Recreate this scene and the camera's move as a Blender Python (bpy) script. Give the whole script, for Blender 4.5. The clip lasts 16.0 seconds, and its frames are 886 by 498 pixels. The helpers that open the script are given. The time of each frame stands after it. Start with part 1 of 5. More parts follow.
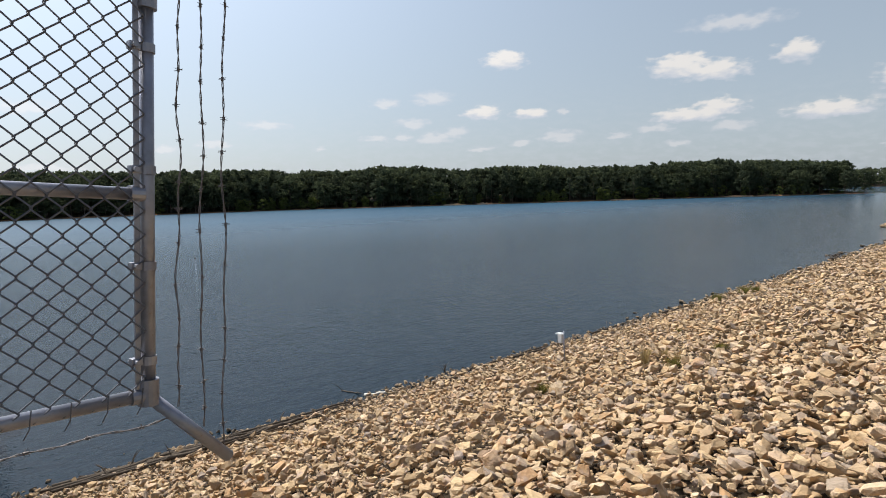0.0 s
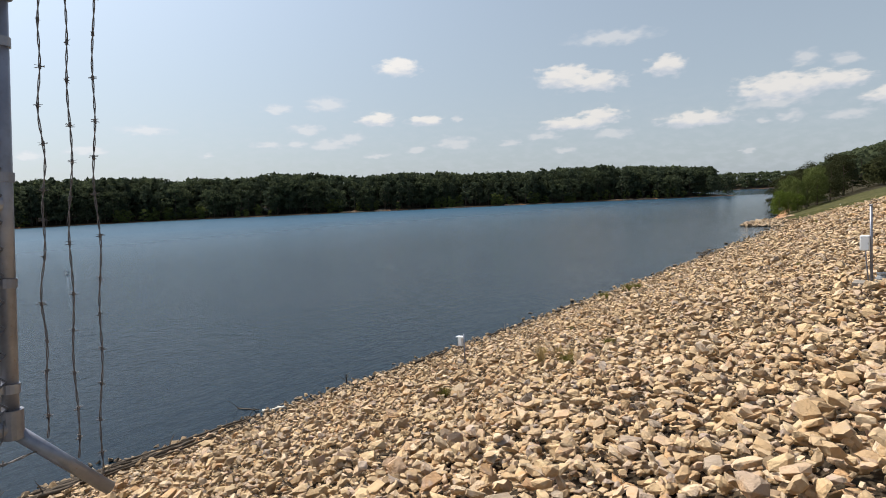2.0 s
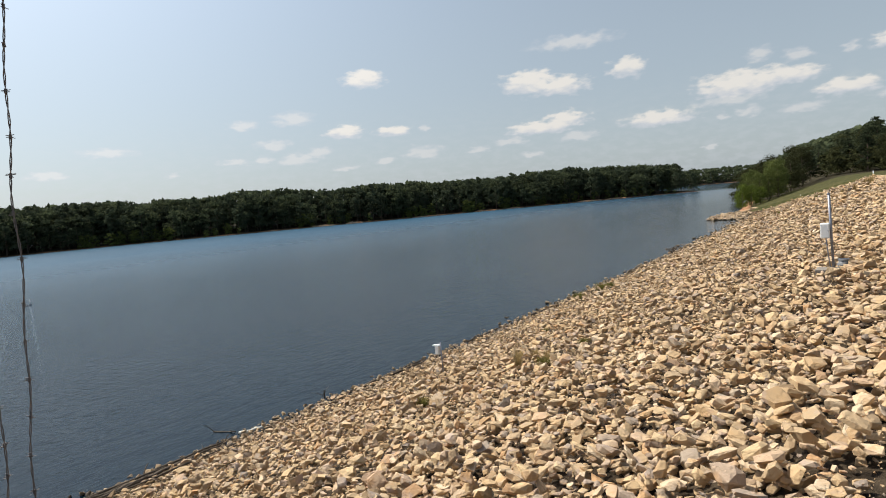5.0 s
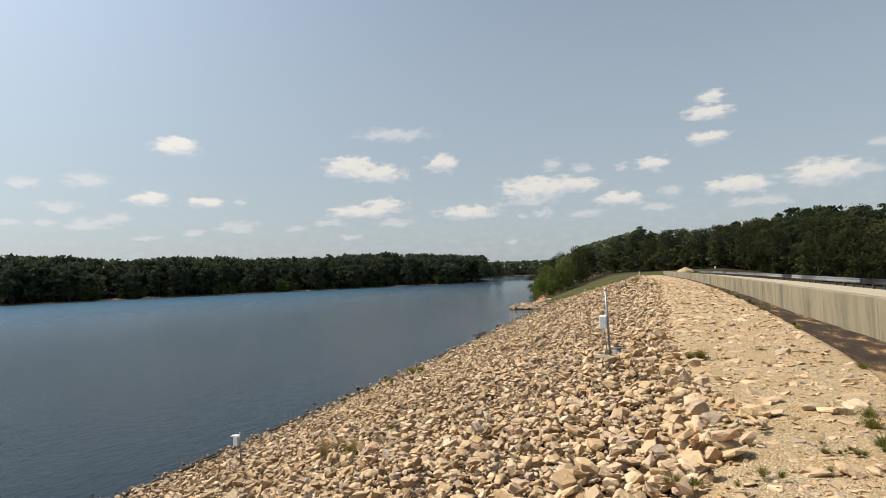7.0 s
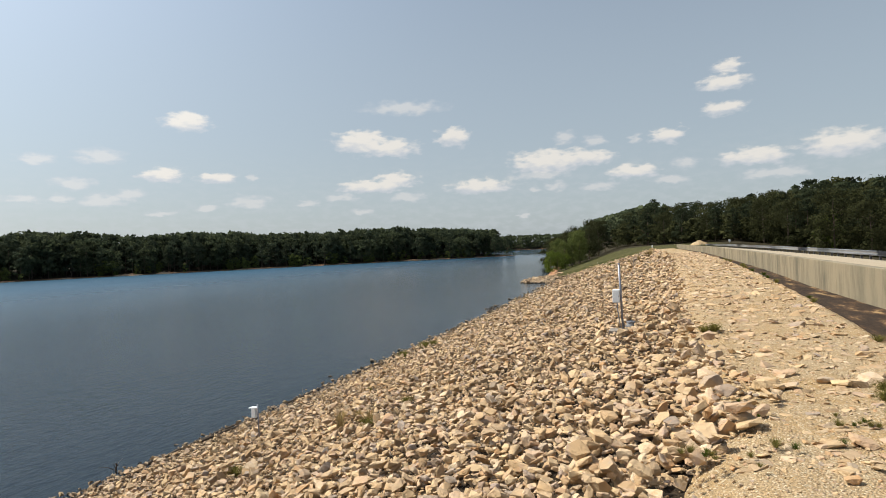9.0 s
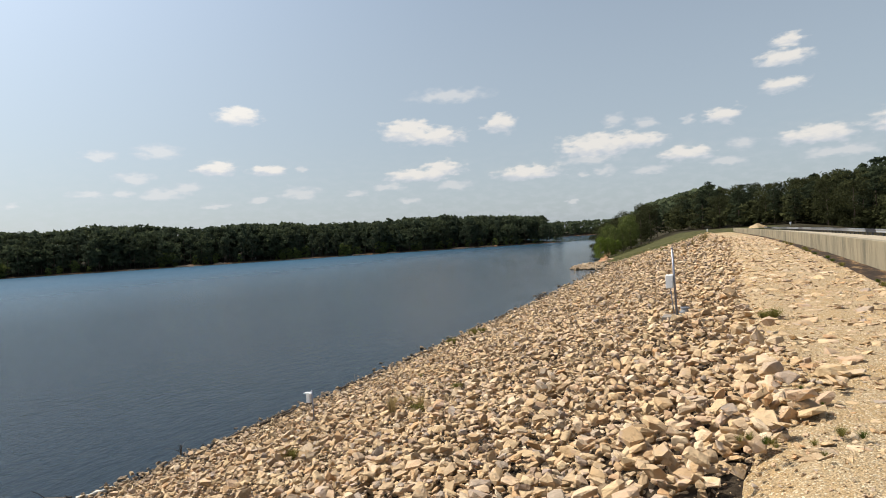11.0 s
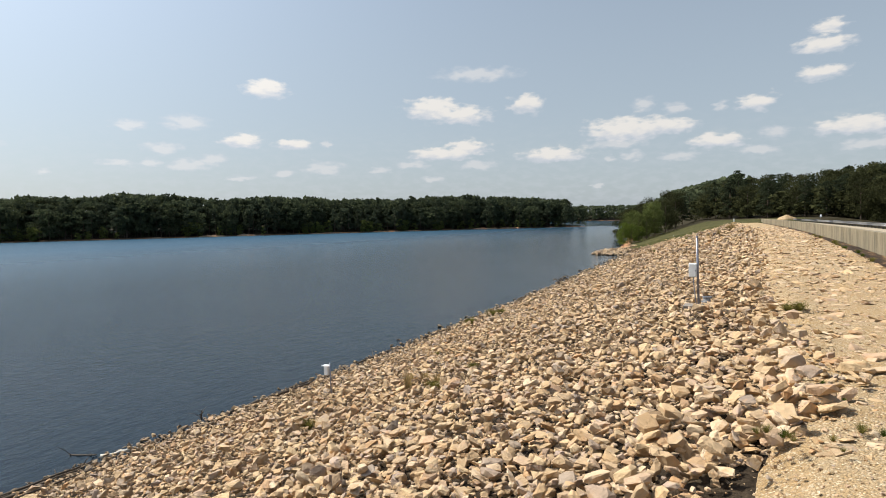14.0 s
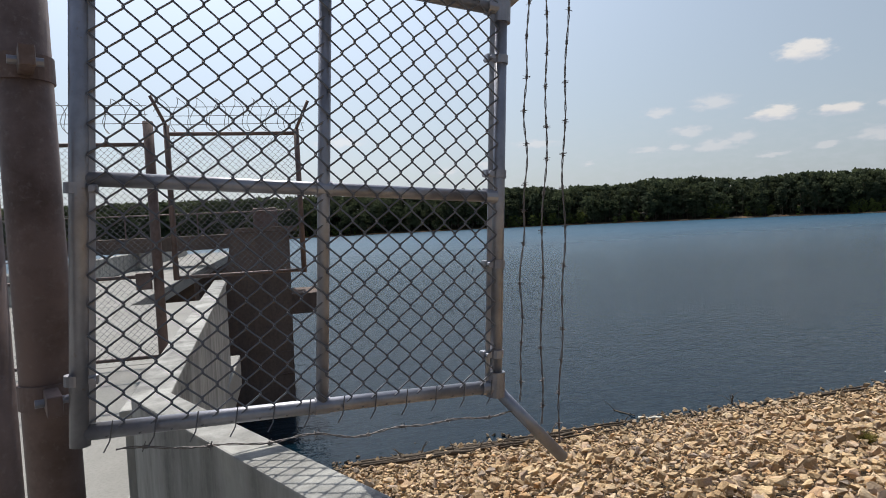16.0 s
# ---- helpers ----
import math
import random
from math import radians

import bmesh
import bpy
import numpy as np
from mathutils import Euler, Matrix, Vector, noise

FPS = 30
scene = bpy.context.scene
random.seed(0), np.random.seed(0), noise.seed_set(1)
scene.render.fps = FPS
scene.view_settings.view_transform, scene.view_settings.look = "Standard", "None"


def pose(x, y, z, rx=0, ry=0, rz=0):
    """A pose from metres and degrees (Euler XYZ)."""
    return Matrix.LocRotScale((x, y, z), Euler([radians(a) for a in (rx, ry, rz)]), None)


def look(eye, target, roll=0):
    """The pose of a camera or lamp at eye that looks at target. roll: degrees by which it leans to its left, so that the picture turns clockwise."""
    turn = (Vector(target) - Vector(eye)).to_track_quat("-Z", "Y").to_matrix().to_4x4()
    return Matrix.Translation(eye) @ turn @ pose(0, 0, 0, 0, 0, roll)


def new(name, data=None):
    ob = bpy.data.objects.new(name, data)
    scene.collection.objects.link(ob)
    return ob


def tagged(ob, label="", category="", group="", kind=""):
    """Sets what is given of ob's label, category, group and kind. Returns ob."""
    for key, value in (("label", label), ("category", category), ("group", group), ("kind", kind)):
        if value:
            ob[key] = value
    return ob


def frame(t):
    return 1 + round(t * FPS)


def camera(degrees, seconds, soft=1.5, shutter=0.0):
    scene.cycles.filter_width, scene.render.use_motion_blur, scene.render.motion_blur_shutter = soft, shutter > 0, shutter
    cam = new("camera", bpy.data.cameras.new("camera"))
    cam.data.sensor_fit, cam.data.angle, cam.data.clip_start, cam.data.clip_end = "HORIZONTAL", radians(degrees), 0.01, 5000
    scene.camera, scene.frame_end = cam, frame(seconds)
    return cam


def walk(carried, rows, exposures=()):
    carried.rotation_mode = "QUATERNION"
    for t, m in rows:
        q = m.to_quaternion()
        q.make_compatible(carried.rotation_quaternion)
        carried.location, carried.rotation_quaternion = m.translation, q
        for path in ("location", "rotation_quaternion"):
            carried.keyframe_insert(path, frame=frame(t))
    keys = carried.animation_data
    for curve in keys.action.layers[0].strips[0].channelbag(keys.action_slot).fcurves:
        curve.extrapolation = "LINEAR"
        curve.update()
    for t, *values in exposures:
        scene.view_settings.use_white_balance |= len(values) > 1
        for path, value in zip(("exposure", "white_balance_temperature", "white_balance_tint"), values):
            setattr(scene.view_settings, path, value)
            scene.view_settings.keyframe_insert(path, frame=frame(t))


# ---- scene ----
cam = camera(73.22, 16.0, soft=.95)


def turned(x, y, z, yaw, pitch, roll):
    """A camera pose: yaw to the left of the dam's axis, pitch up, roll about the line of sight."""
    return pose(x, y, z, 90 + pitch, 0, yaw) @ pose(0, 0, 0, 0, 0, roll)


PATH = [  # seconds; metres; yaw, pitch and roll in degrees
    (0.0, -0.008, -0.050, 2.206, 49.92, -5.25, -1.62),
    (0.5, -0.001, -0.050, 2.210, 49.99, -4.77, -1.79),
    (1.0, 0.003, -0.040, 2.206, 43.42, -4.19, -1.71),
    (1.5, -0.020, -0.032, 2.194, 41.26, -5.36, -2.06),
    (2.0, -0.013, -0.043, 2.201, 40.18, -4.95, -2.31),
    (2.5, -0.007, -0.044, 2.204, 40.22, -4.54, -2.45),
    (3.0, 0.009, -0.007, 2.209, 38.68, -4.29, -2.89),
    (3.5, 0.011, -0.005, 2.191, 37.14, -3.28, -5.72),
    (4.0, 0.010, 0.024, 2.183, 37.25, -3.72, -5.55),
    (6.3, 0.003, 0.080, 2.174, 37.35, -4.67, -4.24),
    (6.5, 0.005, 0.101, 2.185, 35.08, -3.28, -4.02),
    (7.0, 0.042, 0.091, 2.199, 19.65, 2.49, -2.18),
    (7.5, 0.048, 0.078, 2.199, 14.67, 1.93, -2.32),
    (8.0, 0.040, 0.088, 2.209, 14.82, 1.57, -2.41),
    (8.5, 0.026, 0.064, 2.210, 17.78, 0.89, -2.18),
    (9.0, 0.016, 0.044, 2.209, 20.87, 0.06, -2.42),
    (9.5, 0.006, 0.033, 2.195, 22.68, -0.26, -2.94),
    (12.0, 0.014, 0.007, 2.202, 26.58, -0.99, -3.74),
    (12.5, 0.013, 0.005, 2.206, 27.02, -0.88, -4.17),
    (13.0, 0.006, 0.003, 2.196, 27.99, -1.39, -3.36),
    (13.5, 0.008, 0.019, 2.190, 28.19, -2.52, -2.63),
    (14.0, 0.005, 0.019, 2.186, 27.58, -2.77, -1.14),
    (14.5, -0.018, -0.008, 2.193, 27.83, -3.46, -0.74),
    (15.0, -0.019, -0.035, 2.198, 29.62, -3.46, -0.97),
    (15.2, -0.035, -0.050, 2.193, 32.86, -2.24, -0.24),
    (15.3, -0.038, -0.079, 2.192, 38.65, -0.95, -2.28),
    (15.4, -0.018, -0.056, 2.174, 44.93, -0.61, -2.96),
    (15.5, -0.036, -0.071, 2.173, 51.44, -1.98, -2.89),
    (15.7, -0.077, -0.125, 2.175, 64.05, -4.37, -3.16),
    (16.0, -0.151, -0.221, 2.169, 75.18, -2.84, -2.69),
]
walk(cam, [(t, turned(*row)) for t, *row in PATH], [(0, .07, 6300, 10), (3, .10, 6350, 9), (6.5, .05, 6500, 8), (9.5, .09, 6500, 8), (12, .13, 6400, 9), (15.2, .13, 6400, 9), (15.6, .02, 6350, 9), (16, -.08, 6300, 10)])

# ---------------------------------------------------------------- sky and sun
SUN_AZ, SUN_EL = 97.0, 54.0  # degrees to the left of +y, degrees up
WATER = -5.8                 # level of the lake; the gravel crest lies at 0

# Fair-weather clouds: azimuth, elevation, half width, half height, in degrees.
CUMULUS = [(43.7, 12.0, 2.0, .8), (28.3, 10.3, 2.7, 1.1), (25.6, 9.7, 3.0, .85), (19.4, 10.5, 1.6, .85), (-.1, 9.3, 1.5, .72), (-4.9, 13.1, 2.2, .62), (-5.2, 14.4, 1.3, .5),
           (-4.8, 11.0, 1.8, .58), (-7.0, 6.7, 3.0, .8), (2.9, 6.3, 2.4, .7), (10.7, 7.7, 3.6, 1.15), (7.3, 7.9, 3.2, .75), (17.1, 5.8, 3.4, .66), (27.3, 6.2, 3.5, .62), (25.1, 6.7, 2.1, .75),
           (41.3, 7.2, 1.8, .5), (45.9, 7.4, 1.9, .62), (-13.3, 7.0, 3.1, 1.05)]
WISPS = [(24.0, 13.4, 3.9, .6), (8.9, 9.9, 1.1, .55), (6.2, 9.4, 1.1, .5), (2.6, 9.3, .6, .45), (-1.5, 6.7, 1.2, .52), (6.0, 5.2, 1.7, .48), (-.3, 5.4, 2.0, .42), (11.3, 6.6, 2.9, .5),
         (30.3, 5.3, 1.9, .46), (24.1, 5.1, 1.9, .46), (28.5, 3.9, 1.2, .34), (11.9, 5.3, .7, .34), (9.9, 5.5, 1.2, .5), (38.3, 7.2, .6, .34), (50.5, 8.9, 2.0, .65), (55.0, 8.5, 1.5, .42),
         (55.8, 5.3, 1.6, .36), (52.5, 6.6, 1.7, .5), (53.3, 5.4, .9, .38)]
MORE = [(50.4, 5.2, 2.1, .55), (61.2, 4.5, .9, .3), (38.6, 5.0, 2.2, .68), (42.2, 4.5, 1.1, .34), (12.8, 2.9, .7, .32), (46.2, 4.1, 1.3, .28), (48.5, 5.7, 1.7, .5), (33.3, 4.8, 1.3, .34),
        (-7.5, 5.2, 1.8, .5), (-15.9, 7.0, 2.2, .55), (-8.8, 5.2, 2.8, .5), (-17.3, 9.0, 1.1, .45), (-19.6, 5.7, 1.9, .55), (84.3, 7.6, 2.6, .6), (70.4, 4.9, 1.8, .46), (74.5, 4.5, 1.6, .38),
        (83.0, 2.9, 3.2, .4), (66.0, 6.6, 2.4, .4)]


def make_sky():
    world = bpy.data.worlds.new("sky")
    scene.world = world
    world.use_nodes = True
    tree = world.node_tree
    nodes, links = tree.nodes, tree.links
    nodes.clear()

    def put(kind):
        return nodes.new(kind)

    def feed(sock, v):
        if isinstance(v, bpy.types.NodeSocket):
            links.new(v, sock)
        else:
            sock.default_value = v

    def math_(op, a, b=0.0, c=0.0):
        n = put("ShaderNodeMath")
        n.operation = op
        for i, v in enumerate((a, b, c)):
            feed(n.inputs[i], v)
        return n.outputs[0]

    def vec(op, a, b=(0, 0, 0), out=0):
        n = put("ShaderNodeVectorMath")
        n.operation = op
        feed(n.inputs[0], a)
        feed(n.inputs[1], b)
        return n.outputs[out]

    sky = put("ShaderNodeTexSky")
    sky.sky_type, sky.sun_disc, sky.altitude = "NISHITA", False, 120
    sky.sun_elevation, sky.sun_rotation = radians(SUN_EL), radians(-SUN_AZ)
    sky.air_density, sky.dust_density, sky.ozone_density = 1.0, 2.2, 1.4
    way = put("ShaderNodeTexCoord").outputs["Generated"]
    split = put("ShaderNodeSeparateXYZ")
    links.new(way, split.inputs[0])
    x, y, z = split.outputs
    az = math_("MULTIPLY", math_("ARCTAN2", math_("MULTIPLY", x, -1.0), y), 180 / math.pi)
    el = math_("MULTIPLY", math_("ARCSINE", z), 180 / math.pi)
    flat = put("ShaderNodeCombineXYZ")
    links.new(az, flat.inputs[0])
    links.new(math_("MULTIPLY", el, 2.2), flat.inputs[1])

    def puff(scale, detail, rough):
        n = put("ShaderNodeTexNoise")
        links.new(flat.outputs[0], n.inputs["Vector"])
        n.inputs["Scale"].default_value, n.inputs["Detail"].default_value, n.inputs["Roughness"].default_value = scale, detail, rough
        return n

    lumps = puff(.9, 3, .5)
    fine = puff(.95, 3, .45)
    wob = vec("MULTIPLY", vec("SUBTRACT", lumps.outputs["Color"], (.5, .5, .5)), (1.7, .7, 0))
    spot = put("ShaderNodeCombineXYZ")
    links.new(az, spot.inputs[0])
    links.new(el, spot.inputs[1])
    spot = vec("ADD", spot.outputs[0], wob)

    def nearest(clouds, lift):
        best = None
        for a, e, w, h in clouds:
            # A cloud is flatter below its middle than above.
            off = vec("MULTIPLY", vec("SUBTRACT", spot, (a, e + lift * h, 0)), (1 / w, .85 / h, 0))
            drop = put("ShaderNodeSeparateXYZ")
            links.new(off, drop.inputs[0])
            sag = math_("MAXIMUM", drop.outputs[1], math_("MULTIPLY", drop.outputs[1], -1.25))
            far = math_("SQRT", math_("ADD", math_("MULTIPLY", drop.outputs[0], drop.outputs[0]), math_("MULTIPLY", sag, sag)))
            best = far if best is None else math_("MINIMUM", best, far)
        return best

    def ramp(v, lo, hi, a, b):
        n = put("ShaderNodeMapRange")
        n.interpolation_type = "SMOOTHSTEP"
        feed(n.inputs[0], v)
        for i, k in enumerate((lo, hi, a, b)):
            n.inputs[1 + i].default_value = k
        return n.outputs[0]

    rag = math_("MULTIPLY_ADD", fine.outputs["Fac"], 1.3, -.65)
    big = math_("ADD", nearest(CUMULUS, 0), rag)
    thin = math_("ADD", nearest(WISPS + MORE, 0), rag)
    cover = math_("MAXIMUM", ramp(big, .55, 1.2, .97, 0), ramp(thin, .3, 1.3, .72, 0))
    lit = ramp(math_("ADD", nearest(CUMULUS, .5), rag), .4, 1.25, 1.0, 0.0)
    lit = math_("MAXIMUM", lit, ramp(thin, .3, 1.0, .45, 0.0))
    # A thin veil low over the water.
    veil = math_("MULTIPLY", ramp(el, 1.0, 11.0, .35, 0.0), ramp(lumps.outputs["Fac"], .38, .7, .25, 1.0))
    haze = math_("MAXIMUM", cover, veil)
    tone = put("ShaderNodeMix")
    tone.data_type = "RGBA"
    links.new(lit, tone.inputs[0])
    tone.inputs[6].default_value, tone.inputs[7].default_value = CLOUD_SHADE, CLOUD_LIGHT
    wash = put("ShaderNodeMix")
    wash.data_type = "RGBA"
    links.new(ramp(el, 4.0, 50.0, SKY_WASH, .12), wash.inputs[0])
    links.new(sky.outputs[0], wash.inputs[6])
    wash.inputs[7].default_value = SKY_PALE
    # The sky is paler towards the sun.
    sunward = (-math.sin(radians(SUN_AZ)) * math.cos(radians(SUN_EL)), math.cos(radians(SUN_AZ)) * math.cos(radians(SUN_EL)), math.sin(radians(SUN_EL)))
    toward = math_("MAXIMUM", vec("DOT_PRODUCT", way, sunward, out=1), 0.0)
    gain = math_("MULTIPLY_ADD", math_("POWER", toward, 3.6), SKY_GLOW, 1.0)
    mix = put("ShaderNodeMix")
    mix.data_type = "RGBA"
    links.new(haze, mix.inputs[0])
    links.new(wash.outputs[2], mix.inputs[6])
    links.new(tone.outputs[2], mix.inputs[7])
    bright = put("ShaderNodeVectorMath")
    bright.operation = "SCALE"
    links.new(mix.outputs[2], bright.inputs[0])
    links.new(gain, bright.inputs[3])
    back = put("ShaderNodeBackground")
    links.new(bright.outputs[0], back.inputs[0])
    back.inputs[1].default_value = SKY_STRENGTH
    links.new(back.outputs[0], put("ShaderNodeOutputWorld").inputs[0])


SKY_STRENGTH = .1
SKY_GLOW = 1.45
CLOUD_LIGHT, CLOUD_SHADE, SKY_WASH, SKY_PALE = (7.6, 7.25, 6.85, 1), (5.5, 5.75, 6.2, 1), .66, (4.6, 5.2, 5.6, 1)
make_sky()
sun = new("sun", bpy.data.lights.new("sun", "SUN"))
sun.data.energy, sun.data.angle, sun.data.color = 5.3, radians(.53), (1, .95, .86)
sun_way = Vector((-math.sin(radians(SUN_AZ)) * math.cos(radians(SUN_EL)), math.cos(radians(SUN_AZ)) * math.cos(radians(SUN_EL)), math.sin(radians(SUN_EL))))
sun.matrix_world = look(sun_way * 60, (0, 0, 0))

# ---------------------------------------------------------------- helpers
RNG = np.random.default_rng(7)


def thing(name, label, category, at=(0, 0, 0), group="", turn=0.0):
    ob = new(name)
    ob.empty_display_size = .2
    ob.matrix_world = pose(*at, 0, 0, turn)
    return tagged(ob, label, category, group)


def link_mesh(name, me, material, parent=None, label=""):
    ob = new(name, me)
    if material and not me.materials:
        me.materials.append(material)
    if parent:
        ob.parent = parent
    if label:
        ob["label"] = label
    return ob


def part(name, bm, material, parent, label="", smooth=False):
    me = bpy.data.meshes.new(name)
    bm.to_mesh(me)
    bm.free()
    if smooth:
        me.polygons.foreach_set("use_smooth", np.ones(len(me.polygons), bool))
    return link_mesh(name, me, material, parent, label)


def fast_mesh(name, verts, faces, smooth=False):
    """A mesh from arrays of places and of faces that all have as many corners."""
    me = bpy.data.meshes.new(name)
    verts, faces = np.asarray(verts, np.float32), np.asarray(faces, np.int32)
    n, k = faces.shape
    me.vertices.add(len(verts))
    me.vertices.foreach_set("co", verts.ravel())
    me.loops.add(n * k)
    me.loops.foreach_set("vertex_index", faces.ravel())
    me.polygons.add(n)
    me.polygons.foreach_set("loop_start", np.arange(0, n * k, k, dtype=np.int32))
    me.polygons.foreach_set("loop_total", np.full(n, k, np.int32))
    me.polygons.foreach_set("use_smooth", np.full(n, smooth))
    me.update(calc_edges=True)
    return me


def box(bm, lo, hi, bevel=0.0, turn=None):
    lo, hi = Vector(lo), Vector(hi)
    got = bmesh.ops.create_cube(bm, size=1.0)["verts"]
    for v in got:
        v.co = Vector(((lo[i] + hi[i]) / 2 + v.co[i] * (hi[i] - lo[i]) for i in range(3)))
    if bevel:
        edges = list({e for v in got for e in v.link_edges})
        got = bmesh.ops.bevel(bm, geom=edges, offset=bevel, segments=2, affect="EDGES", profile=.6)["verts"]
    if turn is not None:
        bmesh.ops.transform(bm, matrix=turn, verts=list({v for v in got}))
    return bm


def tube(bm, places, r, sides=8, caps=True, taper=None):
    """A round bar along a row of places."""
    places = [Vector(p) for p in places]
    rings = []
    side = None
    for i, p in enumerate(places):
        d = (places[min(i + 1, len(places) - 1)] - places[max(i - 1, 0)]).normalized()
        if side is None:
            side = d.orthogonal().normalized()
        side = (side - d * side.dot(d)).normalized()
        up = d.cross(side)
        rad = r if taper is None else r + (taper - r) * i / (len(places) - 1)
        rings.append([bm.verts.new(p + rad * (side * math.cos(a) + up * math.sin(a))) for a in (2 * math.pi * k / sides for k in range(sides))])
    for a, b in zip(rings, rings[1:]):
        for k in range(sides):
            bm.faces.new((a[k], a[(k + 1) % sides], b[(k + 1) % sides], b[k]))
    if caps:
        bm.faces.new(rings[0][::-1])
        bm.faces.new(rings[-1])
    return bm


def bar(name, places, r, material, parent, label="", sides=12):
    return part(name, tube(bmesh.new(), places, r, sides), material, parent, label, smooth=sides > 6)


def fbm(x, y, scale, seed=0.0, octaves=3):
    """Smooth noise over arrays of x and y, about -1 to 1."""
    out, amp, norm = 0.0, 1.0, 0.0
    r = np.random.default_rng(int(seed * 97) + 5)
    for o in range(octaves):
        f = 2 ** o / scale
        for _ in range(3):
            a, ph = r.uniform(0, 2 * math.pi, 2)
            out = out + amp * np.sin((x * math.cos(a) + y * math.sin(a)) * f * r.uniform(.7, 1.4) * 2 + ph) / 3
        norm += amp
        amp *= .55
    return out / norm * 1.4


# ---------------------------------------------------------------- materials
def material(name, build):
    m = bpy.data.materials.new(name)
    m.use_nodes = True
    t = m.node_tree
    p = t.nodes["Principled BSDF"]

    class Kit:
        nodes, links, bsdf = t.nodes, t.links, p

        @staticmethod
        def node(kind, **kw):
            n = t.nodes.new(kind)
            for k, v in kw.items():
                if k in n.inputs:
                    n.inputs[k].default_value = v
            return n

        @staticmethod
        def noise(scale, detail=5, rough=.6, coord="Object", stretch=None):
            n = t.nodes.new("ShaderNodeTexNoise")
            n.inputs["Scale"].default_value, n.inputs["Detail"].default_value, n.inputs["Roughness"].default_value = scale, detail, rough
            c = t.nodes.new("ShaderNodeNewGeometry").outputs["Position"] if coord == "World" else t.nodes.new("ShaderNodeTexCoord").outputs[coord]
            if stretch:
                mp = t.nodes.new("ShaderNodeMapping")
                mp.inputs["Scale"].default_value = stretch
                t.links.new(c, mp.inputs[0])
                c = mp.outputs[0]
            t.links.new(c, n.inputs["Vector"])
            return n.outputs["Fac"]

        @staticmethod
        def ramp(fac, *stops):
            n = t.nodes.new("ShaderNodeValToRGB")
            while len(n.color_ramp.elements) < len(stops):
                n.color_ramp.elements.new(.5)
            for e, (at, c) in zip(n.color_ramp.elements, stops):
                e.position, e.color = at, (*c, 1) if len(c) == 3 else c
            t.links.new(fac, n.inputs[0])
            return n.outputs[0]

        @staticmethod
        def mix(fac, a, b, mode="MIX"):
            n = t.nodes.new("ShaderNodeMix")
            n.data_type, n.blend_type = "RGBA", mode
            for s, v in ((n.inputs[0], fac), (n.inputs[6], a), (n.inputs[7], b)):
                if isinstance(v, bpy.types.NodeSocket):
                    t.links.new(v, s)
                else:
                    s.default_value = v if isinstance(v, float) else (*v, 1)
            return n.outputs[2]

        @staticmethod
        def math(op, a, b=0.0):
            n = t.nodes.new("ShaderNodeMath")
            n.operation = op
            for i, v in enumerate((a, b)):
                if isinstance(v, bpy.types.NodeSocket):
                    t.links.new(v, n.inputs[i])
                else:
                    n.inputs[i].default_value = v
            return n.outputs[0]

        @staticmethod
        def bump(height, strength, distance):
            n = t.nodes.new("ShaderNodeBump")
            n.inputs["Strength"].default_value, n.inputs["Distance"].default_value = strength, distance
            t.links.new(height, n.inputs["Height"])
            t.links.new(n.outputs[0], p.inputs["Normal"])
            return n

        @staticmethod
        def colour(c):
            if isinstance(c, bpy.types.NodeSocket):
                t.links.new(c, p.inputs["Base Color"])
            else:
                p.inputs["Base Color"].default_value = (*c, 1)

        @staticmethod
        def set(rough=.8, metal=0.0, spec=.4):
            p.inputs["Roughness"].default_value, p.inputs["Metallic"].default_value, p.inputs["Specular IOR Level"].default_value = rough, metal, spec

        @staticmethod
        def piece():
            """A number that differs from piece to piece, loose or joined."""
            i = t.nodes.new("ShaderNodeNewGeometry").outputs["Random Per Island"]
            o = t.nodes.new("ShaderNodeObjectInfo").outputs["Random"]
            return Kit.math("FRACT", Kit.math("ADD", i, o))

    build(Kit)
    return m


